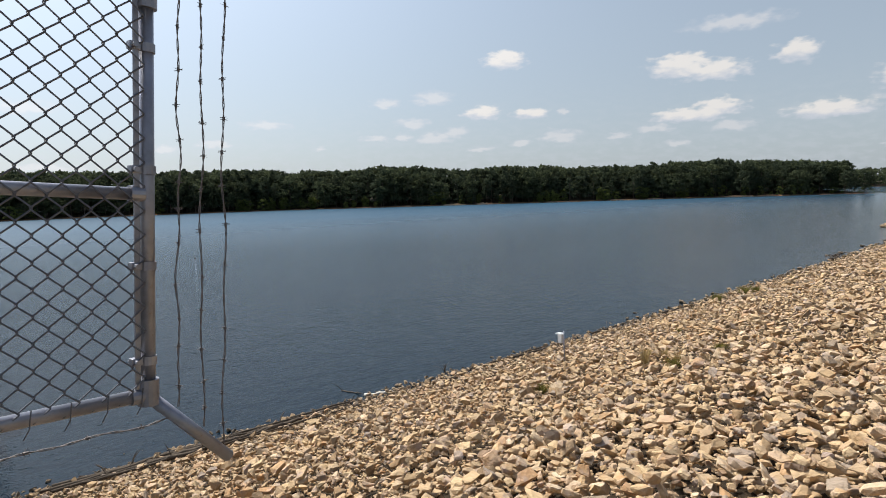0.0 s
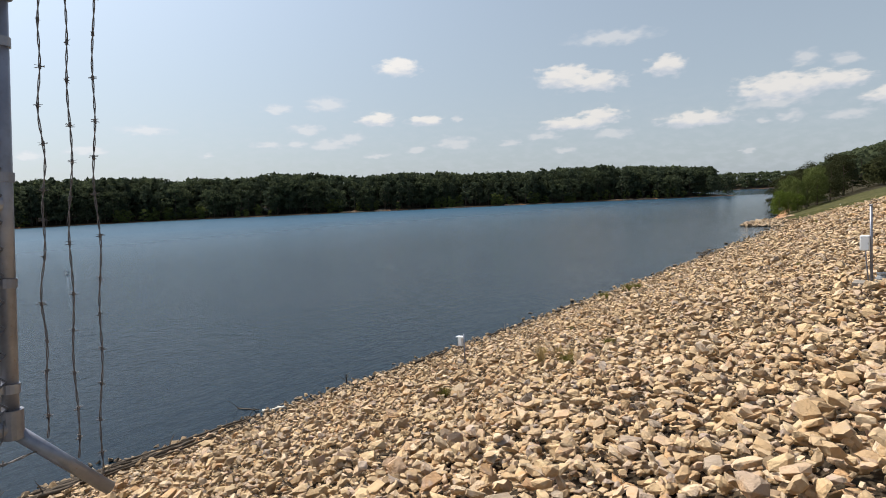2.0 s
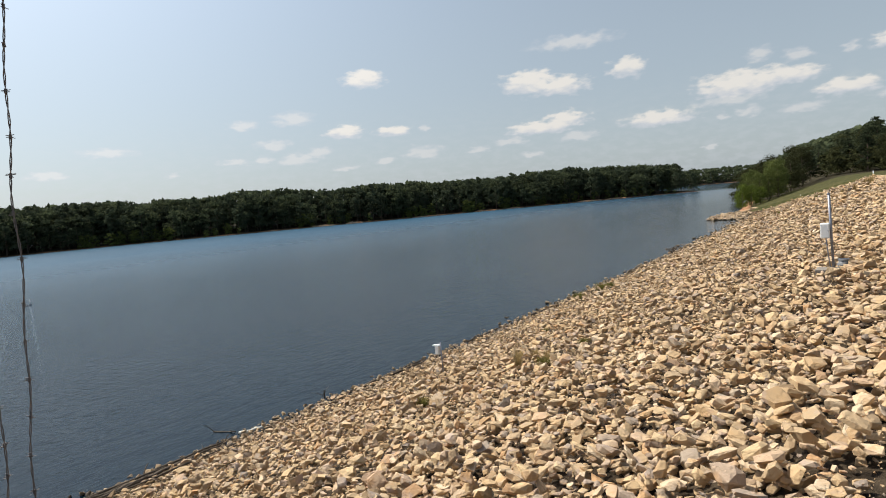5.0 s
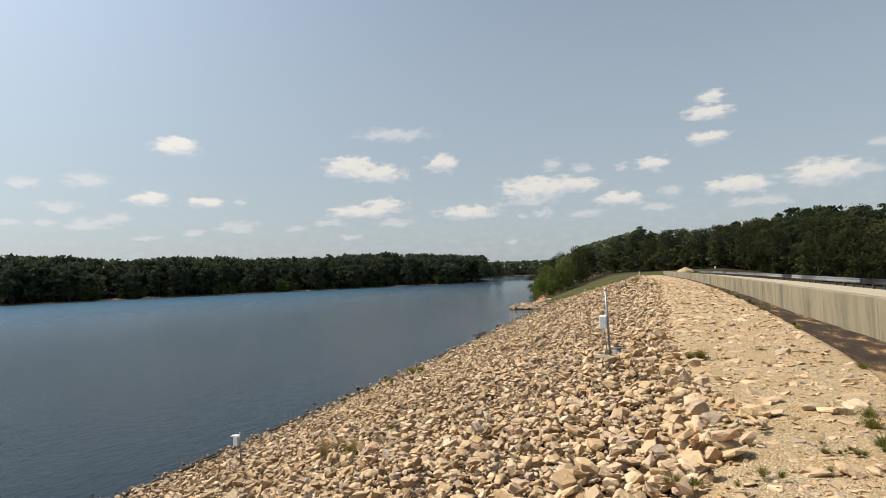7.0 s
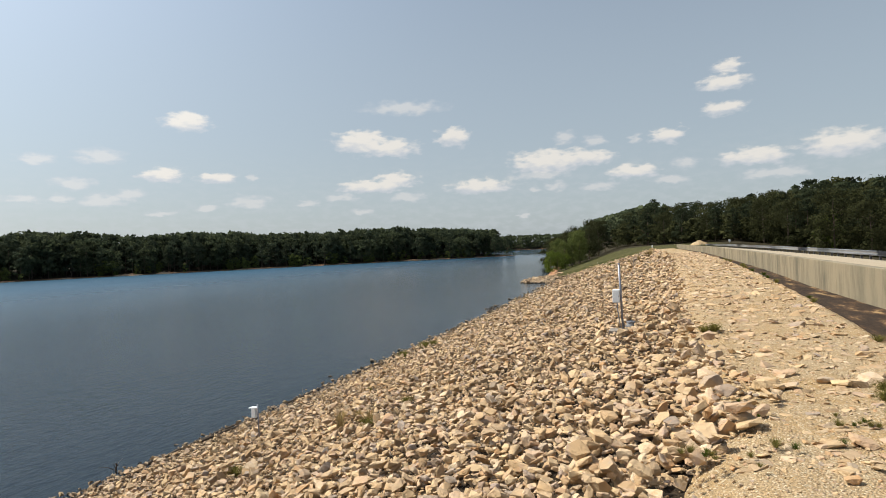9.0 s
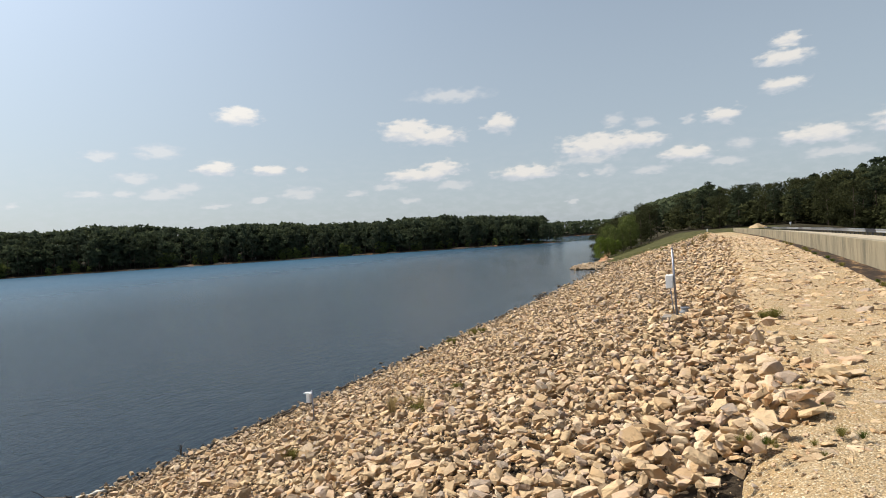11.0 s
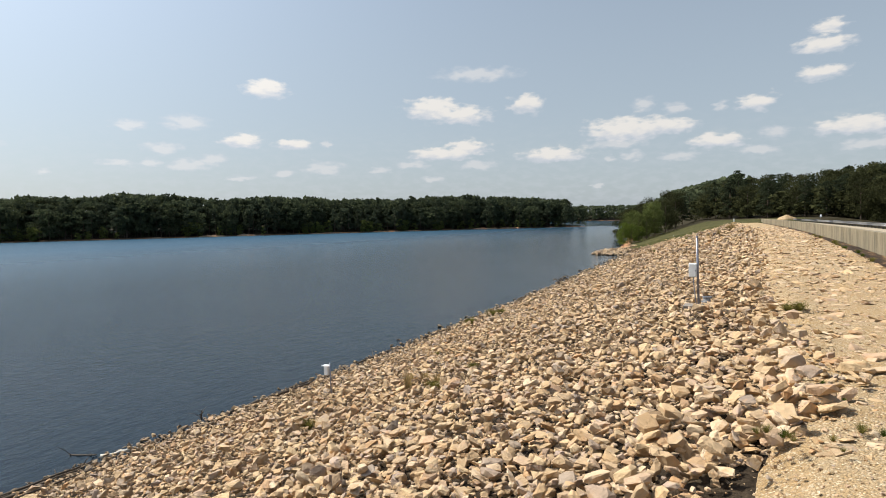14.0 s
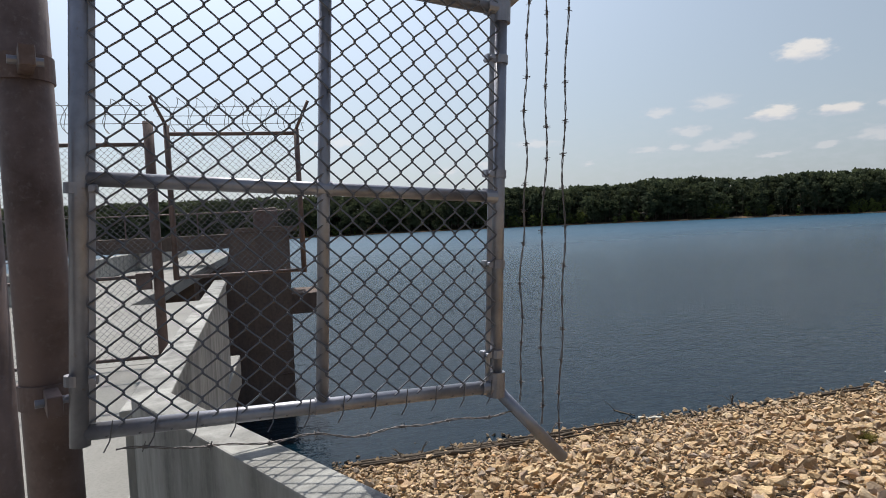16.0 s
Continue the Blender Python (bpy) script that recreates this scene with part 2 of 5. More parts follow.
def _rock(k):
    own = k.piece()
    base = k.ramp(own, (0, (.142, .093, .051)), (.07, (.409, .269, .138)), (.20, (.570, .402, .224)), (.33, (.374, .264, .158)), (.47, (.614, .441, .242)), (.57, (.294, .242, .198)),
                  (.67, (.516, .345, .212)), (.80, (.659, .512, .343)), (.88, (.374, .263, .150)), (.94, (.498, .285, .131)), (1, (.214, .183, .158)))
    grain = k.noise(9, 6, .65, "World")
    blot = k.noise(2.2, 3, .55, "World")
    c = k.mix(k.ramp(grain, (.35, (0, 0, 0)), (.75, (.5, .5, .5))), base, (.34, .25, .155))
    c = k.mix(k.ramp(blot, (.5, (0, 0, 0)), (.72, (.4, .4, .4))), c, (.62, .455, .262))
    rust, mauve = k.noise(5.2, 4, .6, "World"), k.noise(3.7, 4, .6, "World")
    c = k.mix(k.ramp(rust, (.56, (0, 0, 0)), (.70, (.6, .6, .6))), c, (.47, .265, .115))
    c = k.mix(k.ramp(mauve, (.57, (0, 0, 0)), (.70, (.55, .55, .55))), c, (.40, .315, .285))
    at = k.node("ShaderNodeSeparateXYZ")
    k.links.new(k.node("ShaderNodeNewGeometry").outputs["Position"], at.inputs[0])
    # The stones by the water are stained dark to a little above its level.
    wet = k.ramp(k.math("MULTIPLY", k.math("ADD", k.math("SUBTRACT", at.outputs[2], WATER), k.math("MULTIPLY", blot, .4)), .7), (.14, (.85, .85, .85)), (.36, (.42, .42, .42)), (.85, (0, 0, 0)))
    k.colour(k.mix(wet, c, (.11, .088, .064)))
    k.set(.92, 0, .2)
    k.bump(k.math("ADD", k.noise(34, 4, .6, "World"), k.math("MULTIPLY", k.noise(10, 4, .55, "World"), 2.6)), .8, .02)


# Bed under the riprap, its near-black colour painting the shade between stones.
def _shaded_rubble(k):
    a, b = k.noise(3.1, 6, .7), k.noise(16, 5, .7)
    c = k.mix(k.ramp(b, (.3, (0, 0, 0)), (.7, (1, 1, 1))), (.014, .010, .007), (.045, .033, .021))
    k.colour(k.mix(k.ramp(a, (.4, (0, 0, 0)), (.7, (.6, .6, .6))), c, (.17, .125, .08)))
    k.set(.95, 0, .1)
    k.bump(b, 1.0, .08)


def _gravel(k):
    a, b, c3 = k.noise(.55, 5, .6), k.noise(5.5, 5, .65), k.noise(46, 4, .7)
    c = k.mix(k.ramp(a, (.42, (0, 0, 0)), (.62, (1, 1, 1))), (.405, .295, .165), (.43, .272, .112))
    c = k.mix(k.ramp(b, (.42, (0, 0, 0)), (.75, (.65, .65, .65))), c, (.47, .375, .24))
    cell = k.node("ShaderNodeTexVoronoi")
    cell.inputs["Scale"].default_value = 42
    k.links.new(k.node("ShaderNodeTexCoord").outputs["Object"], cell.inputs["Vector"])
    tint = k.node("ShaderNodeSeparateColor")
    k.links.new(cell.outputs["Color"], tint.inputs[0])
    c = k.mix(k.ramp(tint.outputs[0], (.0, (.55, .55, .55)), (.45, (0, 0, 0))), c, (.30, .205, .105))
    c = k.mix(k.ramp(tint.outputs[1], (.72, (0, 0, 0)), (.95, (.8, .8, .8))), c, (.66, .55, .38))
    c = k.mix(k.ramp(cell.outputs["Distance"], (.5, (0, 0, 0)), (.8, (.6, .6, .6))), c, (.20, .14, .075))
    c = k.mix(k.ramp(c3, (.33, (.55, .55, .55)), (.55, (0, 0, 0))), c, (.24, .18, .11))
    k.colour(c)
    k.set(.95, 0, .1)
    k.bump(k.math("SUBTRACT", k.math("MULTIPLY", c3, .5), cell.outputs["Distance"]), 1.0, .022)


def _ledge(k):
    a, b = k.noise(1.1, 6, .72, stretch=(1.6, .4, 1)), k.noise(13, 5, .7)
    c = k.ramp(a, (.38, (.012, .008, .005)), (.5, (.032, .019, .010)), (.57, (.09, .05, .024)), (.64, (.36, .24, .11)))
    k.colour(k.mix(k.ramp(b, (.35, (.55, .55, .55)), (.6, (0, 0, 0))), c, (.05, .034, .023)))
    k.set(.9, 0, .2)
    k.bump(b, .6, .02)


def _wall(k):
    runs = k.noise(1.2, 6, .7, "World", stretch=(1, .8, .2))
    blot = k.noise(.7, 5, .65, "World", stretch=(1, .35, 1))
    grain = k.noise(24, 5, .7)
    c = k.mix(k.ramp(runs, (.44, (0, 0, 0)), (.62, (.85, .85, .85))), (.265, .215, .135), (.085, .075, .05))
    c = k.mix(k.ramp(blot, (.45, (0, 0, 0)), (.7, (.55, .55, .55))), c, (.205, .175, .115))
    k.colour(k.mix(k.ramp(grain, (.3, (.35, .35, .35)), (.6, (0, 0, 0))), c, (.26, .23, .17)))
    k.set(.88, 0, .25)
    k.bump(grain, .35, .012)


def _concrete(k):
    blot, grain = k.noise(2.6, 5, .65), k.noise(40, 5, .7)
    runs = k.noise(5.5, 5, .65, stretch=(1, 1, .16))
    c = k.mix(k.ramp(blot, (.35, (0, 0, 0)), (.7, (.8, .8, .8))), (.40, .395, .365), (.25, .245, .225))
    c = k.mix(k.ramp(runs, (.42, (0, 0, 0)), (.66, (.85, .85, .85))), c, (.10, .098, .092))
    k.colour(k.mix(k.ramp(grain, (.32, (.4, .4, .4)), (.55, (0, 0, 0))), c, (.27, .26, .235)))
    k.set(.85, 0, .3)
    k.bump(grain, .3, .008)


def _deck(k):
    blot, grain = k.noise(1.4, 5, .65), k.noise(40, 5, .7)
    c = k.mix(k.ramp(blot, (.35, (0, 0, 0)), (.7, (.8, .8, .8))), (.27, .262, .24), (.19, .185, .168))
    k.colour(k.mix(k.ramp(grain, (.32, (.4, .4, .4)), (.55, (0, 0, 0))), c, (.15, .145, .13)))
    k.set(.88, 0, .25)
    k.bump(grain, .3, .008)


def _pier(k):
    runs, grain = k.noise(.7, 6, .7, stretch=(1, 1, .2)), k.noise(7, 5, .7)
    c = k.mix(k.ramp(runs, (.35, (0, 0, 0)), (.7, (1, 1, 1))), (.17, .125, .10), (.085, .065, .06))
    k.colour(k.mix(k.ramp(grain, (.35, (.4, .4, .4)), (.6, (0, 0, 0))), c, (.06, .05, .045)))
    k.set(.9, 0, .2)
    k.bump(grain, .4, .04)


def _asphalt(k):
    n = k.noise(30, 5, .7)
    k.colour(k.mix(n, (.035, .035, .036), (.075, .073, .07)))
    k.set(.9, 0, .3)
    k.bump(n, .4, .01)


def _shoulder(k):
    a, n = k.noise(.9, 4, .6), k.noise(26, 5, .7)
    c = k.mix(k.ramp(a, (.35, (0, 0, 0)), (.7, (1, 1, 1))), (.37, .30, .205), (.43, .365, .265))
    k.colour(k.mix(k.ramp(n, (.35, (.5, .5, .5)), (.55, (0, 0, 0))), c, (.28, .23, .16)))
    k.set(.92, 0, .15)
    k.bump(n, .4, .012)


def _water(k):
    # Small wind ripples over a slow swell.
    t1 = k.noise(1.5, 5, .66, stretch=(1.0, .5, 1))
    t2 = k.noise(.16, 3, .5, stretch=(1.0, .5, 1))
    t3 = k.noise(3.4, 3, .6, stretch=(1, .4, 1))
    h = k.math("ADD", k.math("ADD", k.math("MULTIPLY", t1, .5), k.math("MULTIPLY", t2, .4)), k.math("MULTIPLY", t3, .3))
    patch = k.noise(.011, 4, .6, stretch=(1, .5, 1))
    # Far out a paler base colour stands in for sky light on the lake.
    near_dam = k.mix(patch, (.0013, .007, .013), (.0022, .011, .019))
    pale_far = k.mix(patch, (.018, .056, .092), (.024, .074, .118))
    k.set(.10, 0, .22)
    k.bsdf.inputs["IOR"].default_value = 1.33
    at = k.node("ShaderNodeSeparateXYZ")
    k.links.new(k.node("ShaderNodeNewGeometry").outputs["Position"], at.inputs[0])
    off = k.math("ADD", k.math("ADD", k.math("MULTIPLY", at.outputs[0], .793), k.math("MULTIPLY", at.outputs[1], -.607)), 418.0)
    off = k.math("MINIMUM", off, k.math("ADD", at.outputs[0], 408.0))
    off = k.math("ADD", off, k.math("MULTIPLY", patch, 60.0))
    wind = k.node("ShaderNodeMapRange")
    k.links.new(off, wind.inputs[0])
    for i, v in enumerate((30.0, 46.0, .1, .80)):
        wind.inputs[1 + i].default_value = v
    # Ruffled along the dam, smoother out on the open lake.
    open_lake = k.node("ShaderNodeMapRange")
    k.links.new(k.math("ADD", at.outputs[0], k.math("MULTIPLY", patch, 60.0)), open_lake.inputs[0])
    for i, v in enumerate((-190.0, 0.0, .38, .46)):
        open_lake.inputs[1 + i].default_value = v
    # Runs from 0 at the dam to 1 far out, by distance alone.
    how_far = k.node("ShaderNodeMapRange")
    k.links.new(k.math("ADD", at.outputs[0], k.math("MULTIPLY", patch, 50.0)), how_far.inputs[0])
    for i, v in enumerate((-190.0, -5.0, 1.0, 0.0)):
        how_far.inputs[1 + i].default_value = v
    k.colour(k.mix(how_far.outputs[0], near_dam, pale_far))
    # Far off the small ripples run together into a satin gloss.
    satin = k.math("MULTIPLY", k.math("MULTIPLY", how_far.outputs[0], wind.outputs[0]), .42)
    k.links.new(k.math("ADD", satin, .06), k.bsdf.inputs["Roughness"])
    k.links.new(k.math("MULTIPLY", wind.outputs[0], open_lake.outputs[0]), k.bump(h, .85, .38).inputs["Strength"])


def _ground(k):
    z = k.node("ShaderNodeSeparateXYZ")
    k.links.new(k.node("ShaderNodeTexCoord").outputs["Object"], z.inputs[0])
    n, f = k.noise(.05, 5, .6), k.noise(.9, 5, .65)
    grass = k.ramp(f, (.3, (.034, .036, .013)), (.5, (.058, .057, .02)), (.7, (.11, .092, .038)))
    bare = k.ramp(n, (.36, (.10, .07, .045)), (.5, (.24, .13, .07)), (.62, (.42, .22, .115)), (.75, (.46, .32, .19)))
    low = k.ramp(k.math("MULTIPLY", k.math("SUBTRACT", k.math("ADD", z.outputs[2], k.math("MULTIPLY", f, .5)), WATER + .25), 1.0), (.35, (1, 1, 1)), (.75, (0, 0, 0)))
    litter = k.ramp(f, (.3, (.022, .018, .010)), (.7, (.05, .042, .022)))
    bank = k.math("MULTIPLY", k.math("LESS_THAN", k.math("ABSOLUTE", k.math("ADD", k.math("ADD", z.outputs[0], k.math("MULTIPLY", f, 12.0)), 3.0)), 20.0), k.math("LESS_THAN", k.math("ADD", z.outputs[1], k.math("MULTIPLY", f, 20.0)), 190.0))
    k.colour(k.mix(low, k.mix(bank, litter, grass), bare))
    k.set(.95, 0, .1)
    k.bump(f, .6, .25)


def foliage(name, dark, mid, light, scale=.09):
    def build(k):
        own = k.piece()
        clump = k.noise(scale, 3, .55)
        crowns = k.noise(scale * 2.2, 3, .6)
        c = k.ramp(k.math("ADD", k.math("MULTIPLY", own, .35), k.math("MULTIPLY", crowns, .65)), (.25, dark), (.5, mid), (.75, light))
        k.colour(k.mix(k.ramp(clump, (.42, (0, 0, 0)), (.66, (.75, .75, .75))), c, tuple(v * 1.6 for v in mid)))
        k.set(.9, 0, .05)
        glow = k.node("ShaderNodeBsdfTranslucent")
        k.links.new(k.bsdf.inputs["Base Color"].links[0].from_socket, glow.inputs[0])
        both = k.node("ShaderNodeMixShader")
        both.inputs[0].default_value = .42
        k.links.new(k.bsdf.outputs[0], both.inputs[1])
        k.links.new(glow.outputs[0], both.inputs[2])
        k.links.new(both.outputs[0], k.nodes["Material Output"].inputs[0])
    return material(name, build)


def _clay(k):
    a, n = k.noise(.22, 4, .6), k.noise(1.6, 5, .7)
    c = k.mix(k.ramp(a, (.38, (0, 0, 0)), (.62, (1, 1, 1))), (.50, .24, .12), (.52, .40, .26))
    k.colour(k.mix(k.ramp(n, (.4, (.7, .7, .7)), (.6, (0, 0, 0))), c, (.16, .10, .06)))
    k.set(.95, 0, .1)
    k.bump(n, .6, .15)


def _bark(k):
    n = k.noise(6, 5, .7, stretch=(1, 1, .25))
    k.colour(k.mix(n, (.05, .038, .028), (.17, .13, .10)))
    k.set(.95, 0, .1)
    k.bump(n, .7, .05)


def _drift(k):
    n = k.noise(4, 5, .7, stretch=(6, 6, 1))
    k.colour(k.mix(n, (.045, .034, .026), (.17, .135, .10)))
    k.set(.9, 0, .15)
    k.bump(n, .6, .02)


def _galv(k):
    a, n = k.noise(7, 5, .65), k.noise(70, 4, .7)
    c = k.mix(k.ramp(a, (.35, (0, 0, 0)), (.7, (1, 1, 1))), (.30, .305, .34), (.17, .168, .19))
    k.colour(k.mix(k.ramp(n, (.62, (0, 0, 0)), (.78, (.7, .7, .7))), c, (.20, .135, .09)))
    k.set(.4, .6, .5)
    k.bump(n, .12, .003)


def _rusty(k):
    a, n = k.noise(5, 5, .7), k.noise(60, 4, .7)
    c = k.mix(k.ramp(a, (.4, (0, 0, 0)), (.68, (1, 1, 1))), (.16, .115, .105), (.085, .058, .05))
    k.colour(k.mix(k.ramp(n, (.55, (0, 0, 0)), (.8, (.6, .6, .6))), c, (.22, .185, .175)))
    k.set(.6, .3, .35)
    k.bump(n, .2, .004)


def plain(name, c, rough=.6, metal=0.0, grain=30, vary=.25):
    def build(k):
        n = k.noise(grain, 4, .65)
        k.colour(k.mix(n, tuple(v * (1 - vary) for v in c), tuple(min(1, v * (1 + vary)) for v in c)))
        k.set(rough, metal, .4)
        k.bump(n, .1, .004)
    return material(name, build)


ROCK, SHADED_RUBBLE, GRAVEL, LEDGE = material("rock", _rock), material("rubble", _shaded_rubble), material("gravel", _gravel), material("ledge_dirt", _ledge)
WALL, CONCRETE, PIER = material("stained_wall", _wall), material("concrete", _concrete), material("weathered_pier", _pier)
ASPHALT, SHOULDER, LAKE, SOIL = material("asphalt", _asphalt), material("shoulder", _shoulder), material("lake_water", _water), material("ground", _ground)
CLAY = material("clay", _clay)
DECK = material("deck_concrete", _deck)
BARK, DRIFT, GALV, RUSTY = material("bark", _bark), material("driftwood", _drift), material("galvanised_steel", _galv), material("rusty_steel", _rusty)
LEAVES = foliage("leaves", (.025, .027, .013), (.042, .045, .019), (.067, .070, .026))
# Paler, bluer copies of the leaf and needle colours, with distance haze painted in.
HAZED_LEAVES = foliage("far_leaves", (.036, .045, .027), (.060, .073, .039), (.092, .106, .050))
HAZED_PINE = foliage("far_needles", (.032, .042, .027), (.052, .065, .039), (.078, .091, .049))
PINE = foliage("pine_needles", (.022, .029, .017), (.036, .045, .024), (.055, .064, .030))
BRIGHT_LEAVES = foliage("bright_leaves", (.05, .075, .014), (.10, .135, .024), (.17, .19, .04))
WEED = foliage("weed_leaves", (.075, .072, .02), (.15, .135, .037), (.26, .21, .066), 2.0)
LUSH = foliage("lush_grass", (.03, .046, .010), (.066, .088, .017), (.13, .14, .032), 2.0)
DRY = foliage("dry_grass", (.20, .135, .055), (.31, .225, .10), (.42, .32, .16), 2.0)
WHITE_BOX = plain("white_enamel", (.78, .79, .78), .4, 0, 18, .06)
GREY_PAINT = plain("grey_plastic", (.20, .205, .21), .5, 0, 25, .15)
WIRE = plain("zinc_wire", (.115, .117, .13), .45, .5, 90, .3)
BARBED = plain("barbed_wire_steel", (.13, .115, .11), .65, .5, 120, .4)
STEEL = plain("guardrail_steel", (.42, .43, .45), .4, .75, 12, .15)
POST_STEEL = plain("post_steel", (.10, .10, .105), .65, .4, 12, .2)
BUOY = plain("buoy_plastic", (.72, .72, .70), .5, 0, 10, .1)

# ---------------------------------------------------------------- the lie of the land
LAKE_SHORE = [(-19.7, -60), (-19.7, 20), (-20.2, 60), (-21.3, 105), (-24, 126), (-30, 131), (-28, 146), (-31, 160), (-40, 222), (-57, 335), (-80, 490), (-105, 700),
              (-140, 1000), (-200, 1330), (-400, 1330), (-340, 1000), (-245, 760), (-195, 640), (-155, 565), (-128, 520), (-150, 492), (-190, 462), (-240, 395), (-290, 322),
              (-345, 240), (-385, 185), (-402, 110), (-410, 0), (-430, -120), (-480, -260), (-400, -420), (-150, -420), (-20, -300)]
DAM_END = 147.0


def shore_distance(x, y):
    """How far a place lies from the lake's edge: over land positive, in the lake negative."""
    best, inside = np.full(x.shape, 1e9), np.zeros(x.shape, bool)
    for (ax, ay), (bx, by) in zip(LAKE_SHORE, LAKE_SHORE[1:] + LAKE_SHORE[:1]):
        dx, dy = bx - ax, by - ay
        t = np.clip(((x - ax) * dx + (y - ay) * dy) / (dx * dx + dy * dy), 0, 1)
        best = np.minimum(best, np.hypot(x - ax - t * dx, y - ay - t * dy))
        cut = ((ay > y) != (by > y)) & (x < (bx - ax) * (y - ay) / (by - ay + 1e-9) + ax)
        inside ^= cut
    return np.where(inside, -best, best)


def land(x, y):
    """The height of the ground."""
    x, y = np.asarray(x, float), np.asarray(y, float)
    d = shore_distance(x, y)
    far = np.minimum(d * .12, .9) + np.clip(d - 8, 0, 60) * .13 + np.clip(d - 60, 0, 300) * .02
    near = np.minimum(d * .28, 6.4) + np.clip(d - 24, 0, 300) * .035 + np.clip(y - 215, 0, 120) * .03
    mix = np.clip((x + 150) / 60, 0, 1) * np.clip((520 - y) / 150, 0, 1)
    z = WATER + np.where(d < 0, np.maximum(d * .25, -4), far * (1 - mix) + near * mix) + fbm(x, y, 45, 1) * .5 * np.clip((d - 4) / 30, 0, 1)
    # Below the dam the valley lies deeper than the lake.
    down = np.clip((x - 17) / 30, 0, 1) * np.clip((240 - y) / 60, 0, 1)
    z = z * (1 - down) + -6 * down
    z = z + np.clip(.77 * x + .64 * y - 128, 0, 130) * .07 * np.clip((x + 20) / 30, 0, 1)
    under = (y < DAM_END - 3) & (x > -30) & (x < 32)
    return np.where(under, np.minimum(z, -2.6 + np.minimum(0, (x - .9) * .28) - np.clip(x - 9, 0, 30) * .36), z)


def make_ground():
    xs = np.concatenate([[-4200, -2200, -1200], np.arange(-700, -120, 10), np.arange(-120, 150, 4), np.arange(150, 500, 14), [700, 1200, 2200, 4200]])
    ys = np.concatenate([[-4200, -2000, -900], np.arange(-500, 80, 14), np.arange(80, 330, 4), np.arange(330, 760, 9), np.arange(760, 1500, 25), [1800, 2600, 4200]])
    gx, gy = np.meshgrid(xs, ys)
    z = land(gx, gy)
    v = np.stack([gx, gy, z], -1).reshape(-1, 3)
    n, m = gx.shape
    i = (np.arange(n - 1)[:, None] * m + np.arange(m - 1)).ravel()
    ob = link_mesh("ground", fast_mesh("ground", v, np.stack([i, i + 1, i + m + 1, i + m], -1), True), SOIL)
    tagged(ob, "grassy lake shore with bare reddish clay at the waterline", "ground", kind="structure")
    w = 4200
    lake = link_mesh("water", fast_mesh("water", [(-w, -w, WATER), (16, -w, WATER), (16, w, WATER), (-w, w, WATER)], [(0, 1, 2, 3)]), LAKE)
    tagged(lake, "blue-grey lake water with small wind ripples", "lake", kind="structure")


make_ground()



def clay_bank(az0, az1, height, label):
    """A strip of bare eroded clay along the far waterline, between two bearings."""
    pts = []
    for a in np.linspace(az0, az1, 14):
        ux, uy = -math.sin(radians(a)), math.cos(radians(a))
        t = np.arange(150, 640, .5)
        d = shore_distance(t * ux, t * uy)
        hit = t[np.argmax((d > 0) & (t > 200))]
        pts.append((hit * ux, hit * uy))
    v, f = [], []
    for i, (x, y) in enumerate(pts):
        n = math.hypot(x, y)
        k = .6 * height * math.sin(math.pi * (i + .5) / len(pts)) ** .4 * RNG.uniform(.6, 1.1)
        for back, up in ((-2.5, -.4), (-.5, k * .35), (.6, k), (3.5, k * 1.15), (6, -.5)):
            v.append((x + x / n * back, y + y / n * back, WATER + up))
    for i in range(len(pts) - 1):
        f += [(i * 5 + j, (i + 1) * 5 + j, (i + 1) * 5 + j + 1, i * 5 + j + 1) for j in range(4)]
    ob = link_mesh("clay_bank", fast_mesh("clay_bank", v, f, True), CLAY)
    tagged(ob, label, "shore bank", kind="structure")


for a0, a1, h in ((49.8, 47.6, 1.9), (46.6, 45.0, 2.1), (40.0, 37.2, 1.3), (34.2, 33.0, 1.5), (24.6, 22.4, 1.8), (22.1, 20.2, 1.5), (53.5, 52.8, 1.1), (57.5, 56.6, 1.0), (31.2, 29.6, 1.2)):
    clay_bank(a0, a1, h, "bare orange clay bank at the far waterline")
SLOPE = 5.8 / 20.6
CREST_EDGE, LEDGE_EDGE, WALL_X = .9, 3.75, 5.6


def bend(y):
    """How far the dam's line curves aside on its way."""
    return -.00034 * np.maximum(0, np.asarray(y, float) - 35) ** 2


def bent(x, y, z):
    """A pose on the dam, turned with its curve."""
    return pose(x + float(bend(y)), y, z, 0, 0, math.degrees(.00068 * max(0, y - 35)))


def crest(y):
    return np.interp(y, [0, 25, 60, 150], [0, 0, .18, .3])


def ledge_z(y):
    return np.interp(y, [0, 13, 20, 41, 94, 150], [-.3, -.22, -.12, .06, .2, .22])


def rock_edge(y):
    """Where the riprap gives way to the gravel on the crest."""
    y = np.asarray(y, float)
    return np.interp(y, [5.0, 6.3, 7.1, 7.9, 8.9, 9.7, 11.3, 14.3, 18.5, 26, 45, 70], [-.3, -.24, .2, .8, 1.0, 1.12, 1.0, .55, .36, .25, .2, .5]) + .06 * np.sin(y * 2.1) + .08 * np.sin(y * 4.3 + 1)


def slope_z(x, y):
    return crest(y) + np.minimum(0, (x - CREST_EDGE) * SLOPE) - .05 * np.exp(-((x - CREST_EDGE) / 1.2) ** 2)


